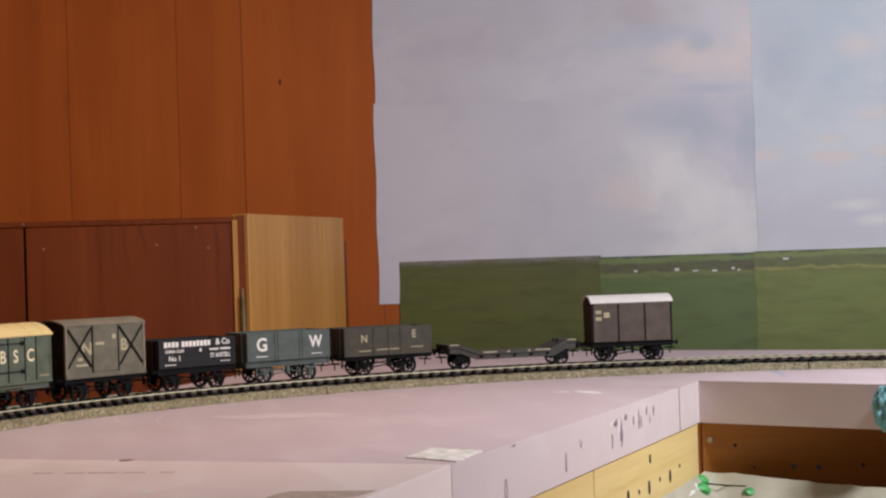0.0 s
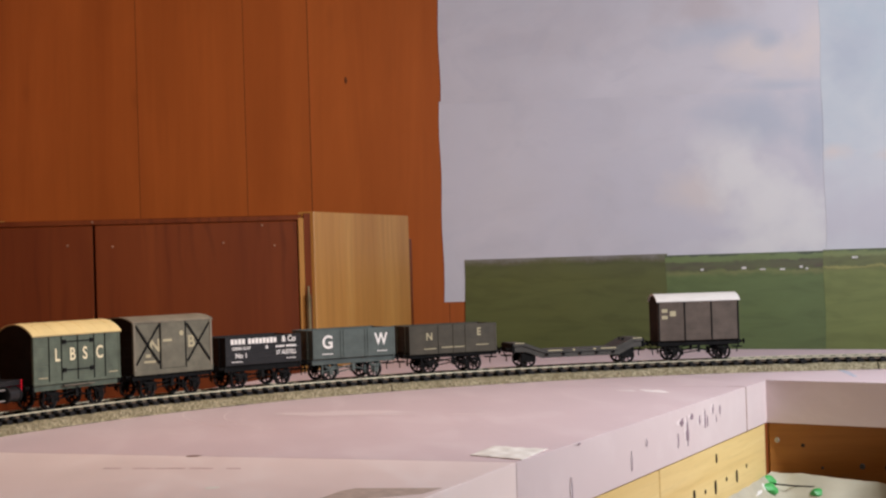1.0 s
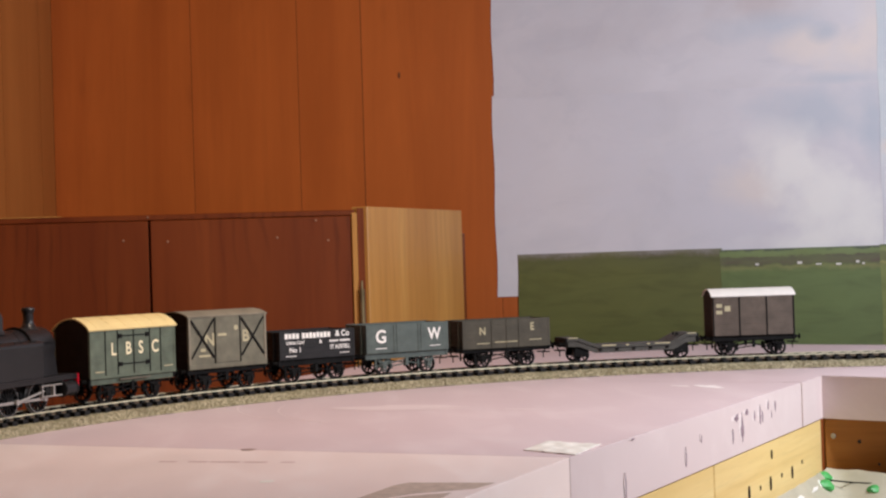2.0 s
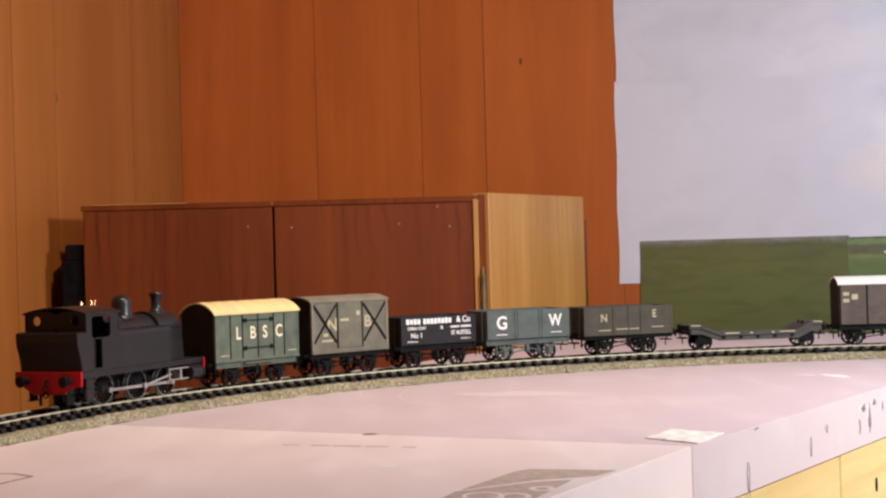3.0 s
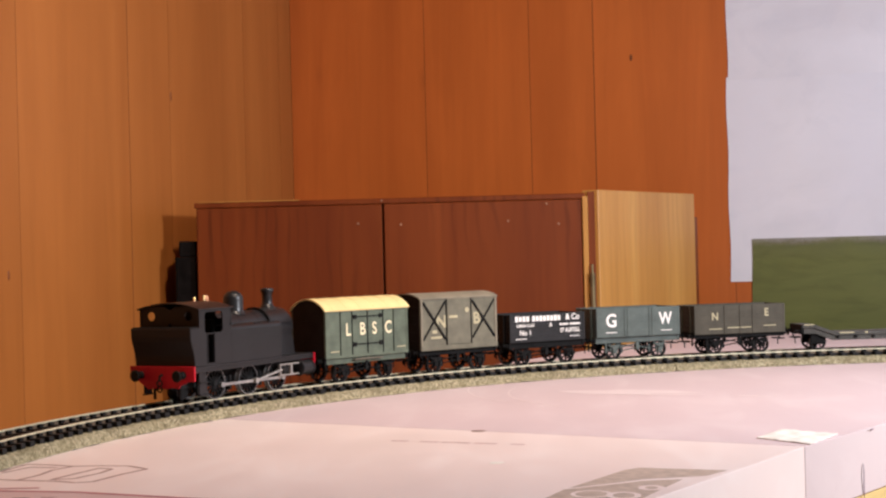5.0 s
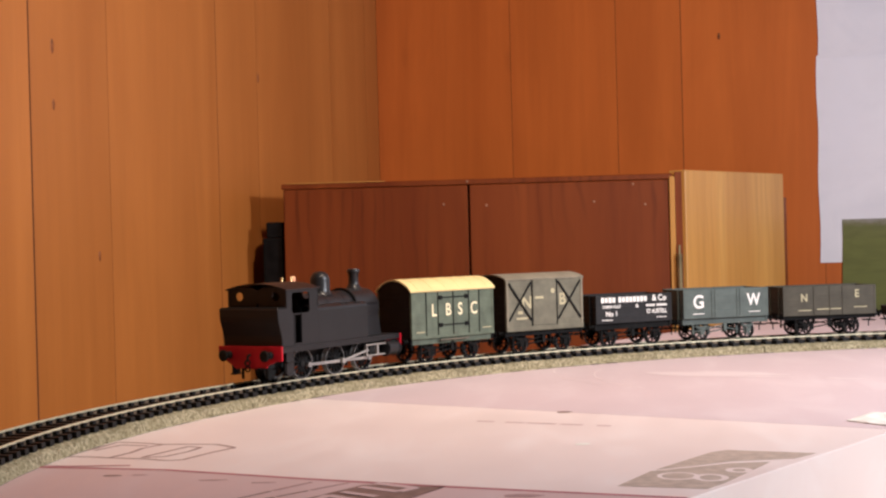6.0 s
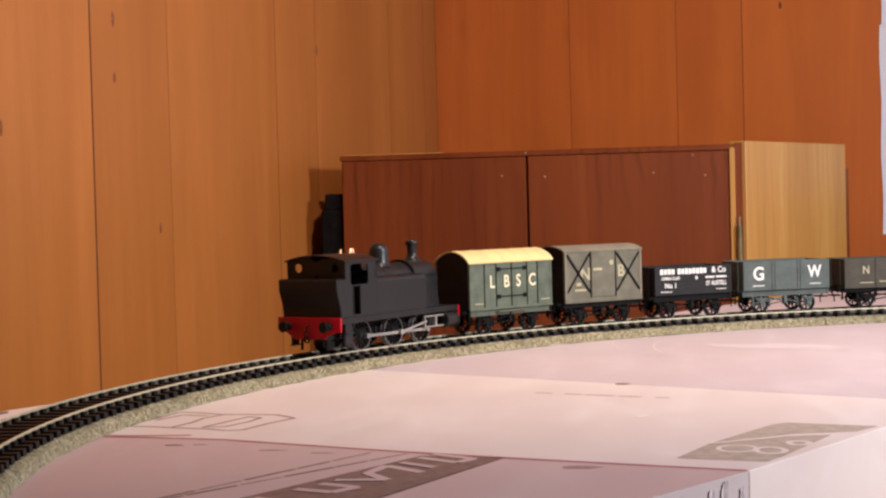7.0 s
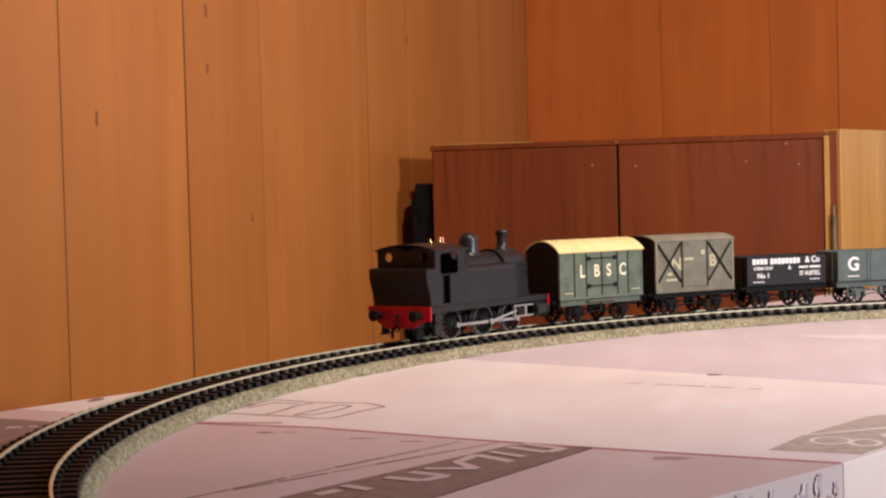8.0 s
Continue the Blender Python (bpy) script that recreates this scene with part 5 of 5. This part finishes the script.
for p, q in [((-0.0951, 0.5349), (-0.1596, 0.4274)), ((-0.0815, 0.5326), (-0.1494, 0.4415))]:
    for k, (f0, f1) in enumerate(((0.0, 0.16), (0.175, 0.30), (0.312, 0.50), (0.515, 0.66), (0.675, 0.85), (0.86, 1.0))):
        a, b = Vector(p).lerp(Vector(q), f0), Vector(p).lerp(Vector(q), f1)
        inked("small_print", stroke(a, b, 0.0019 - 0.0004 * (k % 2)), M_INK if k % 3 else M_INK_FAINT, band)

outline = thing("printed_outline", "faint brown outlined boxes printed on pink foam", "print")
LOOPS = [
    [(-0.1437, 0.6272), (-0.1539, 0.638), (-0.167, 0.6401), (-0.1782, 0.6403), (-0.1838, 0.6296), (-0.1853, 0.6157), (-0.19, 0.6023), (-0.1726, 0.5974), (-0.1642, 0.5925), (-0.1575, 0.5941), (-0.1505, 0.6136), (-0.1437, 0.6272)],
    [(-0.1764, 0.6022), (-0.1709, 0.6172), (-0.1651, 0.6328), (-0.1587, 0.6292), (-0.1611, 0.6171), (-0.1673, 0.6038), (-0.1764, 0.6022)],
    [(-0.1782, 0.6403), (-0.1891, 0.6461), (-0.2007, 0.6501), (-0.2047, 0.6299), (-0.2102, 0.6159)],
    [(-0.2086, 0.6074), (-0.1994, 0.6057), (-0.19, 0.6023)],
    [(-0.203, 0.6245), (-0.1965, 0.6406), (-0.1839, 0.6368)],
]
for loop in LOOPS:
    for p, q in zip(loop, loop[1:]):
        inked("line", stroke(p, q, 0.0016), M_INK_LINE, outline)
outer_band = thing("printed_band", "dark brown printed band on pink foam beyond the track", "print")
inked("ground", [(-0.311, 0.595), (-0.2901, 0.5898), (-0.2725, 0.5818), (-0.266, 0.5605), (-0.264, 0.52), (-0.305, 0.52)], M_INK, outer_band)
for p, q in [((-0.286, 0.5664), (-0.2799, 0.5679)), ((-0.2773, 0.5694), (-0.2746, 0.5709))]:
    inked("pale_stroke", stroke(p, q, 0.0040), M_FOAM_C, outer_band, 0.0007)

dashes = thing("printed_dashes", "faint dashed grey print line on pink foam", "print")
p, q = Vector((-0.0470, 0.7060)), Vector((0.0140, 0.6810))
for a_, b_ in ((0.0, 0.13), (0.22, 0.36), (0.38, 0.60), (0.63, 0.80), (0.90, 1.0)):
    inked("dash", stroke(p.lerp(q, a_), p.lerp(q, b_), 0.0026), M_INK_PALE, dashes)
seam = thing("foam_joint", "dark red glue line between two foam boards", "joint")
SEAM = [(0.0341, 0.4941), (-0.0545, 0.5244), (-0.1033, 0.5445), (-0.1576, 0.5683), (-0.1845, 0.5741), (-0.2107, 0.5787)]
for p, q in zip(SEAM, SEAM[1:]):
    inked("line", stroke(p, q, 0.0027), M_SEAM, seam)
inked("line", stroke((-0.2112, 0.5802), (-0.1747, 0.5802), 0.0020), M_SEAM, seam, 0.0006)
for cx, cy, rx, ry, mat in ((-0.0070, 0.7365, 0.0042, 0.0035, M_INK), (-0.0190, 0.5020, 0.0075, 0.0032, M_INK_FAINT), (-0.1743, 0.5554, 0.0040, 0.0016, M_INK), (-0.1640, 0.5562, 0.0035, 0.0010, M_INK_FAINT), (-0.2843, 0.6519, 0.0035, 0.0070, M_INK), (-0.1330, 0.5420, 0.0060, 0.0010, M_INK_FAINT), (-0.1130, 0.5350, 0.0050, 0.0009, M_INK_FAINT)):
    tagged(inked("ink_mark", [(cx + rx * math.cos(i * math.pi / 6) * (1 + 0.2 * math.sin(i * 5)), cy + ry * math.sin(i * math.pi / 6)) for i in range(12)], mat), "small brown ink mark on pink foam", "mark")
M_CHIP = paint("freshly scraped foam", (0.92, 0.85, 0.83), 0.8, vary=0.10, scale=150)
M_SCUFF = foam_skin("scuffed foam", (0.775, 0.65, 0.65), (0.85, 0.74, 0.735), 0.6)
for cx, cy, rx, ry, turn, mat in ((0.2935, 0.9770, 0.0150, 0.0052, -1.25, M_CHIP), (0.2780, 0.9900, 0.0080, 0.0026, -0.9, M_CHIP), (0.082, 0.922, 0.036, 0.0150, -0.28, M_SCUFF), (0.105, 0.900, 0.018, 0.0040, -0.3, M_SCUFF), (0.150, 0.880, 0.012, 0.0030, -0.5, M_SCUFF), (0.0013, 0.6239, 0.0028, 0.0036, -0.3, M_PAPER)):
    pts = []
    for i in range(28):
        t = 2 * math.pi * i / 28
        k = 1 + 0.45 * noise.noise((math.cos(t) * 1.7 + cx * 30, math.sin(t) * 1.7 + cy * 30, 0.4))
        u, v = rx * k * math.cos(t), ry * k * math.sin(t)
        pts.append((cx + u * math.cos(turn) - v * math.sin(turn), cy + u * math.sin(turn) + v * math.cos(turn)))
    tagged(inked("scuff", pts, mat), "pale scuffed patch on pink foam", "mark")
for centre, r, a0, a1 in (((0.150, 0.960), 0.165, 150, 215), ((0.160, 0.930), 0.150, 165, 215)):
    bm = bmesh.new()
    pts = [Vector((centre[0] + r * math.cos(radians(a0 + (a1 - a0) * i / 12)), centre[1] + r * math.sin(radians(a0 + (a1 - a0) * i / 12)))) for i in range(13)]
    for p, q in zip(pts, pts[1:]):
        prism(bm, stroke(p, q, 0.0006), TABLE + 0.00002, TABLE + 0.00006, "z")
    tagged(part("pencil_arc", bm, M_SCRIBE), "faint scribed arc on pink foam", "mark")

# masking tape over the board joint
bm = bmesh.new()
base = [(0.1180, 0.6855), (0.1330, 0.7120), (0.1560, 0.6945), (0.1365, 0.6600)]
rows = []
for i in range(17):
    row = []
    for j in range(17):
        u, v = i / 16, j / 16
        x = (1 - u) * (1 - v) * base[0][0] + u * (1 - v) * base[3][0] + u * v * base[2][0] + (1 - u) * v * base[1][0]
        y = (1 - u) * (1 - v) * base[0][1] + u * (1 - v) * base[3][1] + u * v * base[2][1] + (1 - u) * v * base[1][1]
        row.append(bm.verts.new((x, y, TABLE + 0.00036 + 0.0016 * min(1, 9 * u * (1 - u)) * min(1, 9 * v * (1 - v)) * max(0, noise.noise((x * 120, y * 120, 1.0)) + 0.2) + 0.0006 * abs(noise.noise((x * 300, y * 300, 4.0))))))
    rows.append(row)
for r0, r1 in zip(rows, rows[1:]):
    for i in range(16):
        bm.faces.new((r0[i], r0[i + 1], r1[i + 1], r1[i]))
ex = bmesh.ops.extrude_face_region(bm, geom=list(bm.faces))
bmesh.ops.translate(bm, verts=[g for g in ex["geom"] if isinstance(g, bmesh.types.BMVert)], vec=(0, 0, -0.0004))
tagged(part("tape_scrap", bm, M_PAPER, smooth=True), "creased cream masking tape scrap over a board joint", "tape")

# ------------------------------------------------------------------ dents in the cut edges
A0, A1 = Vector((0.389, 1.027, 0)), Vector((0.133, 0.655, 0))
AD = (A1 - A0).normalized()
AN = Vector((-AD.y, AD.x, 0))
if AN.x < 0:
    AN = -AN
FACE_A = Matrix((AD.to_4d(), AN.to_4d(), (0, 0, 1, 0), (0, 0, 0, 1))).transposed()
FACE_A.translation = A0


M_TEAR_SHADE = paint("torn foam with pit shade painted in", (0.27, 0.19, 0.225), 0.9, vary=0.3, scale=300)
M_TEAR_SHADE_PALE = paint("crumbled foam with pale pit shade", (0.60, 0.49, 0.53), 0.9, vary=0.3, scale=300)
M_FLAKE = paint("fresh broken foam", (0.79, 0.69, 0.685), 0.8, vary=0.12, scale=300)


def dents(name, label, spots, m, material):
    """Ragged pits in a cut edge, their shade painted as flat dark patches, each with a paler broken flake beside it."""
    root = thing(name, label, "damage", m)
    for u, z0, z1, w in spots:
        for kind, mat, du, fat, y1 in (("flake", M_FLAKE, 0.75, 0.85, 0.0006), ("tear", material, 0.0, 0.60, 0.0008)):
            bm = bmesh.new()
            cz, hz = (z0 + z1) / 2 + (0.0004 if kind == "flake" else 0.0), (z1 - z0) / 2 * (0.8 if kind == "flake" else 1.0)
            pts = []
            for i in range(14):
                a = 2 * math.pi * i / 14
                k = 1 + 0.75 * noise.noise((math.cos(a) * 1.3 + u * 700, math.sin(a) * 1.3 + z0 * 900, du))
                pts.append((u + du * w + fat * w * k * math.cos(a), min(0.9992, cz + hz * k * math.sin(a))))
            prism(bm, pts, 0.0002, y1 * 0.5, "y")
            part(kind, bm, mat, root)
    return root


dents("foam_tears", "small dark tears in the cut foam edge",
      [(0.193, 0.9765, 0.9925, 0.0042), (0.155, 0.982, 0.994, 0.0034), (0.150, 0.984, 0.990, 0.0024), (0.167, 0.986, 0.991, 0.0030), (0.212, 0.9775, 0.9860, 0.0022), (0.204, 0.9895, 0.9935, 0.0065), (0.183, 0.9910, 0.9945, 0.0050),
       (0.121, 0.988, 0.994, 0.0026), (0.137, 0.990, 0.9955, 0.0030), (0.130, 0.9840, 0.9885, 0.0018), (0.2700, 0.9850, 0.9900, 0.0016), (0.2960, 0.9760, 0.9850, 0.0012), (0.3855, 0.9705, 0.9850, 0.0012), (0.3740, 0.9985, 0.9998, 0.0040)], FACE_A, M_TEAR_SHADE)
tagged(inked("cut_line", stroke((0.3470, 0.9872), (0.3578, 0.9822), 0.0011), M_KNOT), "short dark knife cut in the pink foam", "cut")
M_SMEAR = paint("blue-grey smear", (0.50, 0.52, 0.60), 0.7, vary=0.2, scale=200)
tagged(inked("smear", [(0.474, 1.089), (0.470, 1.068), (0.4560, 1.022), (0.4525, 1.021), (0.464, 1.066), (0.470, 1.090)], M_SMEAR), "faint blue-grey smear on pink foam", "mark")
cut = blocks("saw_cut", [(0.0549, 0.0559, 0.0002, 0.0006, 0.9702, 0.9995)], M_KNOT, None)
cut.matrix_world = FACE_A
tagged(cut, "narrow dark saw cut in the foam edge", "cut")
C0, C1 = Vector((0.035, 0.494, 0)), Vector((-0.008, 0.433, 0))
CD = (C1 - C0).normalized()
FACE_C = Matrix((CD.to_4d(), Vector((-CD.y, CD.x, 0)).to_4d() * (1 if -CD.y > 0 else -1), (0, 0, 1, 0), (0, 0, 0, 1))).transposed()
FACE_C[3][3] = 1.0
FACE_C.translation = C0
dents("foam_tears", "ragged torn patches in the cut foam edge",
      [(0.003 + 0.0024 * i + 0.002 * random.random(), z0, z0 + 0.003 + 0.005 * random.random(), 0.0009 + 0.0011 * random.random()) for i in range(28) for z0 in [0.9725 + 0.021 * random.random()]], FACE_C, M_TEAR_SHADE_PALE)

# ------------------------------------------------------------------ bench frame under the foam
M_HOLE = paint("drilled hole", (0.02, 0.012, 0.008), 0.9, vary=0.2)
bench = thing("bench_frame", "pine board bench frame under the foam table", "bench")


def edge_board(name, p, q, inward, z0, z1, material, label=""):
    p, q, n = Vector((*p, 0)), Vector((*q, 0)), Vector((*inward, 0)).normalized()
    d = (q - p).normalized()
    m = Matrix((Vector((0, 0, 1)).to_4d(), n.to_4d(), d.to_4d(), (0, 0, 0, 1))).transposed()
    m[0][3], m[1][3], m[2][3], m[3][3] = p.x, p.y, 0, 1
    for i in range(3):
        m[3][i] = 0
    bm = bmesh.new()
    box(bm, z0, z1, 0.001, 0.019, 0.0, (q - p).length)
    ob = part(name, bm, material, bench, label, bevel=0.0008)
    ob.matrix_basis = m
    return ob


inA = -AN
pA = [A0 + AD * u for u in (0.0006, 0.2448, 0.2462, 0.4506)]
edge_board("fascia", pA[0].xy, pA[1].xy, (inA.x, inA.y), 0.868, 0.9698, M_PINE, "bright pine board with drilled holes")
edge_board("fascia", pA[2].xy, pA[3].xy, (inA.x, inA.y), 0.868, 0.9698, M_PINE, "bright pine board")
edge_board("fascia", (0.1322, 0.6530), (0.0360, 0.4950), (-0.854, 0.520), 0.868, 0.9698, M_PINE, "bright pine board")
nB = Vector((0.741, 0.671, 0))
edge_board("fascia", (0.3905, 1.0268), (0.7880, 0.5880), (nB.x, nB.y), 0.868, 0.9698, M_PINE_DARK, "dark orange pine board with holes")
edge_board("fascia", (0.0335, 0.4910), (-0.1530, 0.2230), (inA.x, inA.y), 0.868, 0.9698, M_PINE, "bright pine board")
for x, y in ((0.33, 1.02), (0.02, 0.56), (-0.16, 0.30), (-0.44, 0.36), (-0.24, 0.70), (0.10, 1.12), (0.36, 1.48), (0.78, 0.72), (1.02, 1.10)):
    blocks("leg", [(x - 0.022, x + 0.022, y - 0.022, y + 0.022, 0.0, 0.9695)], M_PINE, bench)
for u, z, r, tall in ((0.1330, 0.9435, 0.0016, 2.8), (0.0815, 0.9435, 0.0016, 2.6), (0.1800, 0.9445, 0.0016, 2.6), (0.1290, 0.9610, 0.0012, 2.4), (0.0560, 0.9470, 0.0008, 1.6), (0.1070, 0.9450, 0.0009, 1.6), (0.1560, 0.9440, 0.0009, 1.6)):
    bm = bmesh.new()
    lathe(bm, [(r, 0), (r, 0.0005)], 10, FACE_A @ pose(u, -0.0008, z, -90, 0, 0) @ Matrix.Diagonal((1, tall, 1, 1)))
    part("drilled_hole", bm, M_HOLE, bench)
BD = Vector((0.671, -0.741, 0)).normalized()
FACE_B = Matrix((BD.to_4d(), (-nB).to_4d(), (0, 0, 1, 0), (0, 0, 0, 1))).transposed()
FACE_B[3][3] = 1.0
FACE_B.translation = Vector((0.389, 1.027, 0))
for u, z, r, mat in ((0.0075, 0.9580, 0.0020, M_TYRE), (0.0270, 0.9552, 0.0014, M_HOLE), (0.0700, 0.9430, 0.0021, M_HOLE), (0.0878, 0.9430, 0.0019, M_HOLE), (0.1190, 0.9462, 0.0014, M_HOLE), (0.0410, 0.9405, 0.0010, M_HOLE)):
    bm = bmesh.new()
    lathe(bm, [(r, 0), (r * 0.9, 0.0006)], 14, FACE_B @ pose(u, -0.0008, z, -90, 0, 0))
    part("screw" if mat is M_TYRE else "drilled_hole", bm, mat, bench, "round steel screw head" if mat is M_TYRE else "")
blocks("shelf", [(0.10, 0.62, 0.50, 0.58, 0.850, 0.866), (0.30, 0.50, 0.58, 0.93, 0.850, 0.866)], M_PINE_DARK, bench)

# ------------------------------------------------------------------ plastic bag and blue scenery foam
M_BAG = paint("cream plastic bag", (0.46, 0.435, 0.335), 0.4, vary=0.10, scale=40, relief=0.3)
M_BAGGREEN = paint("green bag print", (0.06, 0.36, 0.09), 0.4, vary=0.2, scale=80)
M_TURQ = paint("turquoise scenery foam", (0.20, 0.48, 0.54), 0.9, vary=0.35, scale=400, relief=0.8)

bag = thing("plastic_bag", "crumpled cream plastic bag with green print below the table", "bag")
O = Vector((0.3895, 1.0270, 0))
bm = bmesh.new()
n = 26
grid = []
for i in range(n + 1):
    row = []
    for j in range(n + 1):
        a, b = 0.16 * i / n, 0.20 * j / n
        p = O + AD * (a + 0.0030) + BD * (b + 0.0015) + AN * 0.003 - nB * 0.004
        crease = 0.006 * noise.noise((p.x * 38, p.y * 38, 0.3)) + 0.003 * noise.noise((p.x * 110, p.y * 110, 1.3))
        top = 0.9365 - 0.045 * max(0.0, b - 0.03) - 0.012 * a
        sag = 0.030 * (1 - math.exp(-min(a, b) / 0.022))
        row.append(bm.verts.new((p.x, p.y, top - sag + crease * (0.25 + min(1, min(a, b) / 0.02)))))
    grid.append(row)
for i in range(n):
    for j in range(n):
        bm.faces.new((grid[i][j], grid[i + 1][j], grid[i + 1][j + 1], grid[i][j + 1]))
ex = bmesh.ops.extrude_face_region(bm, geom=list(bm.faces))
bmesh.ops.translate(bm, verts=[g for g in ex["geom"] if isinstance(g, bmesh.types.BMVert)], vec=(0, 0, -0.055))
part("sheet", bm, M_BAG, bag, smooth=True)
for x, y, z, s in ((0.3811, 1.0050, 0.9325, 0.0054), (0.3760, 0.9900, 0.9290, 0.0058), (0.4081, 0.9835, 0.9250, 0.0054)):
    bm = bmesh.new()
    bmesh.ops.create_icosphere(bm, subdivisions=2, radius=s)
    for v in bm.verts:
        v.co *= 1 + 0.4 * noise.noise(v.co * 200)
        v.co.z *= 0.75
        v.co += Vector((x, y, z))
    part("green_print", bm, M_BAGGREEN, bag, "bright green printed patch", smooth=True)
# bag edge that faces the lamp; its brightness is painted on as white
bm = bmesh.new()
edge = []
for i in range(25):
    a = 0.012 + 0.148 * i / 24
    for k, (off, z) in enumerate(((0.0022, 0.9338), (0.0052, 0.9332), (0.0090, 0.9300))):
        p = O + AD * a + AN * (off + 0.0012 * noise.noise((a * 90, k * 3.0, 0.2)))
        edge.append(bm.verts.new((p.x, p.y, z - 0.012 * a + 0.0016 * noise.noise((a * 60, k * 2.0, 5.1)))))
for i in range(24):
    for k in range(2):
        bm.faces.new((edge[3 * i + k], edge[3 * i + 3 + k], edge[3 * i + 4 + k], edge[3 * i + 1 + k]))
ex = bmesh.ops.extrude_face_region(bm, geom=list(bm.faces))
bmesh.ops.translate(bm, verts=[g for g in ex["geom"] if isinstance(g, bmesh.types.BMVert)], vec=(0, 0, -0.0006))
part("lit_flap", bm, M_WHITEROOF, bag, "turned-over edge of the bag, painted white for the light on it", smooth=True)
bm = bmesh.new()
folds = [Vector(p) for p in ((0.3803, 1.0000, 0.9312), (0.3979, 0.9985, 0.9288), (0.4105, 0.9860, 0.9290))]
for p, q in zip(folds, folds[1:]):
    rod(bm, p, q, 0.0006, 6)
part("seam_line", bm, M_STRAP, bag, "dark seam line")

bm = bmesh.new()
bmesh.ops.create_icosphere(bm, subdivisions=4, radius=1.0)
c = O + BD * 0.1430 - nB * 0.008
for v in bm.verts:
    v.co *= 1 + 0.22 * noise.noise(v.co * 3.1) + 0.10 * noise.noise(v.co * 9.0) + 0.05 * noise.noise(v.co * 22.0)
    v.co = Vector((v.co.x * 0.0120, v.co.y * 0.0120, v.co.z * 0.0155)) + Vector((c.x, c.y, 0.9850))
tagged(part("scenery_foam_tuft", bm, M_TURQ, smooth=False), "ragged turquoise foam tuft on the table edge", "foam tuft")
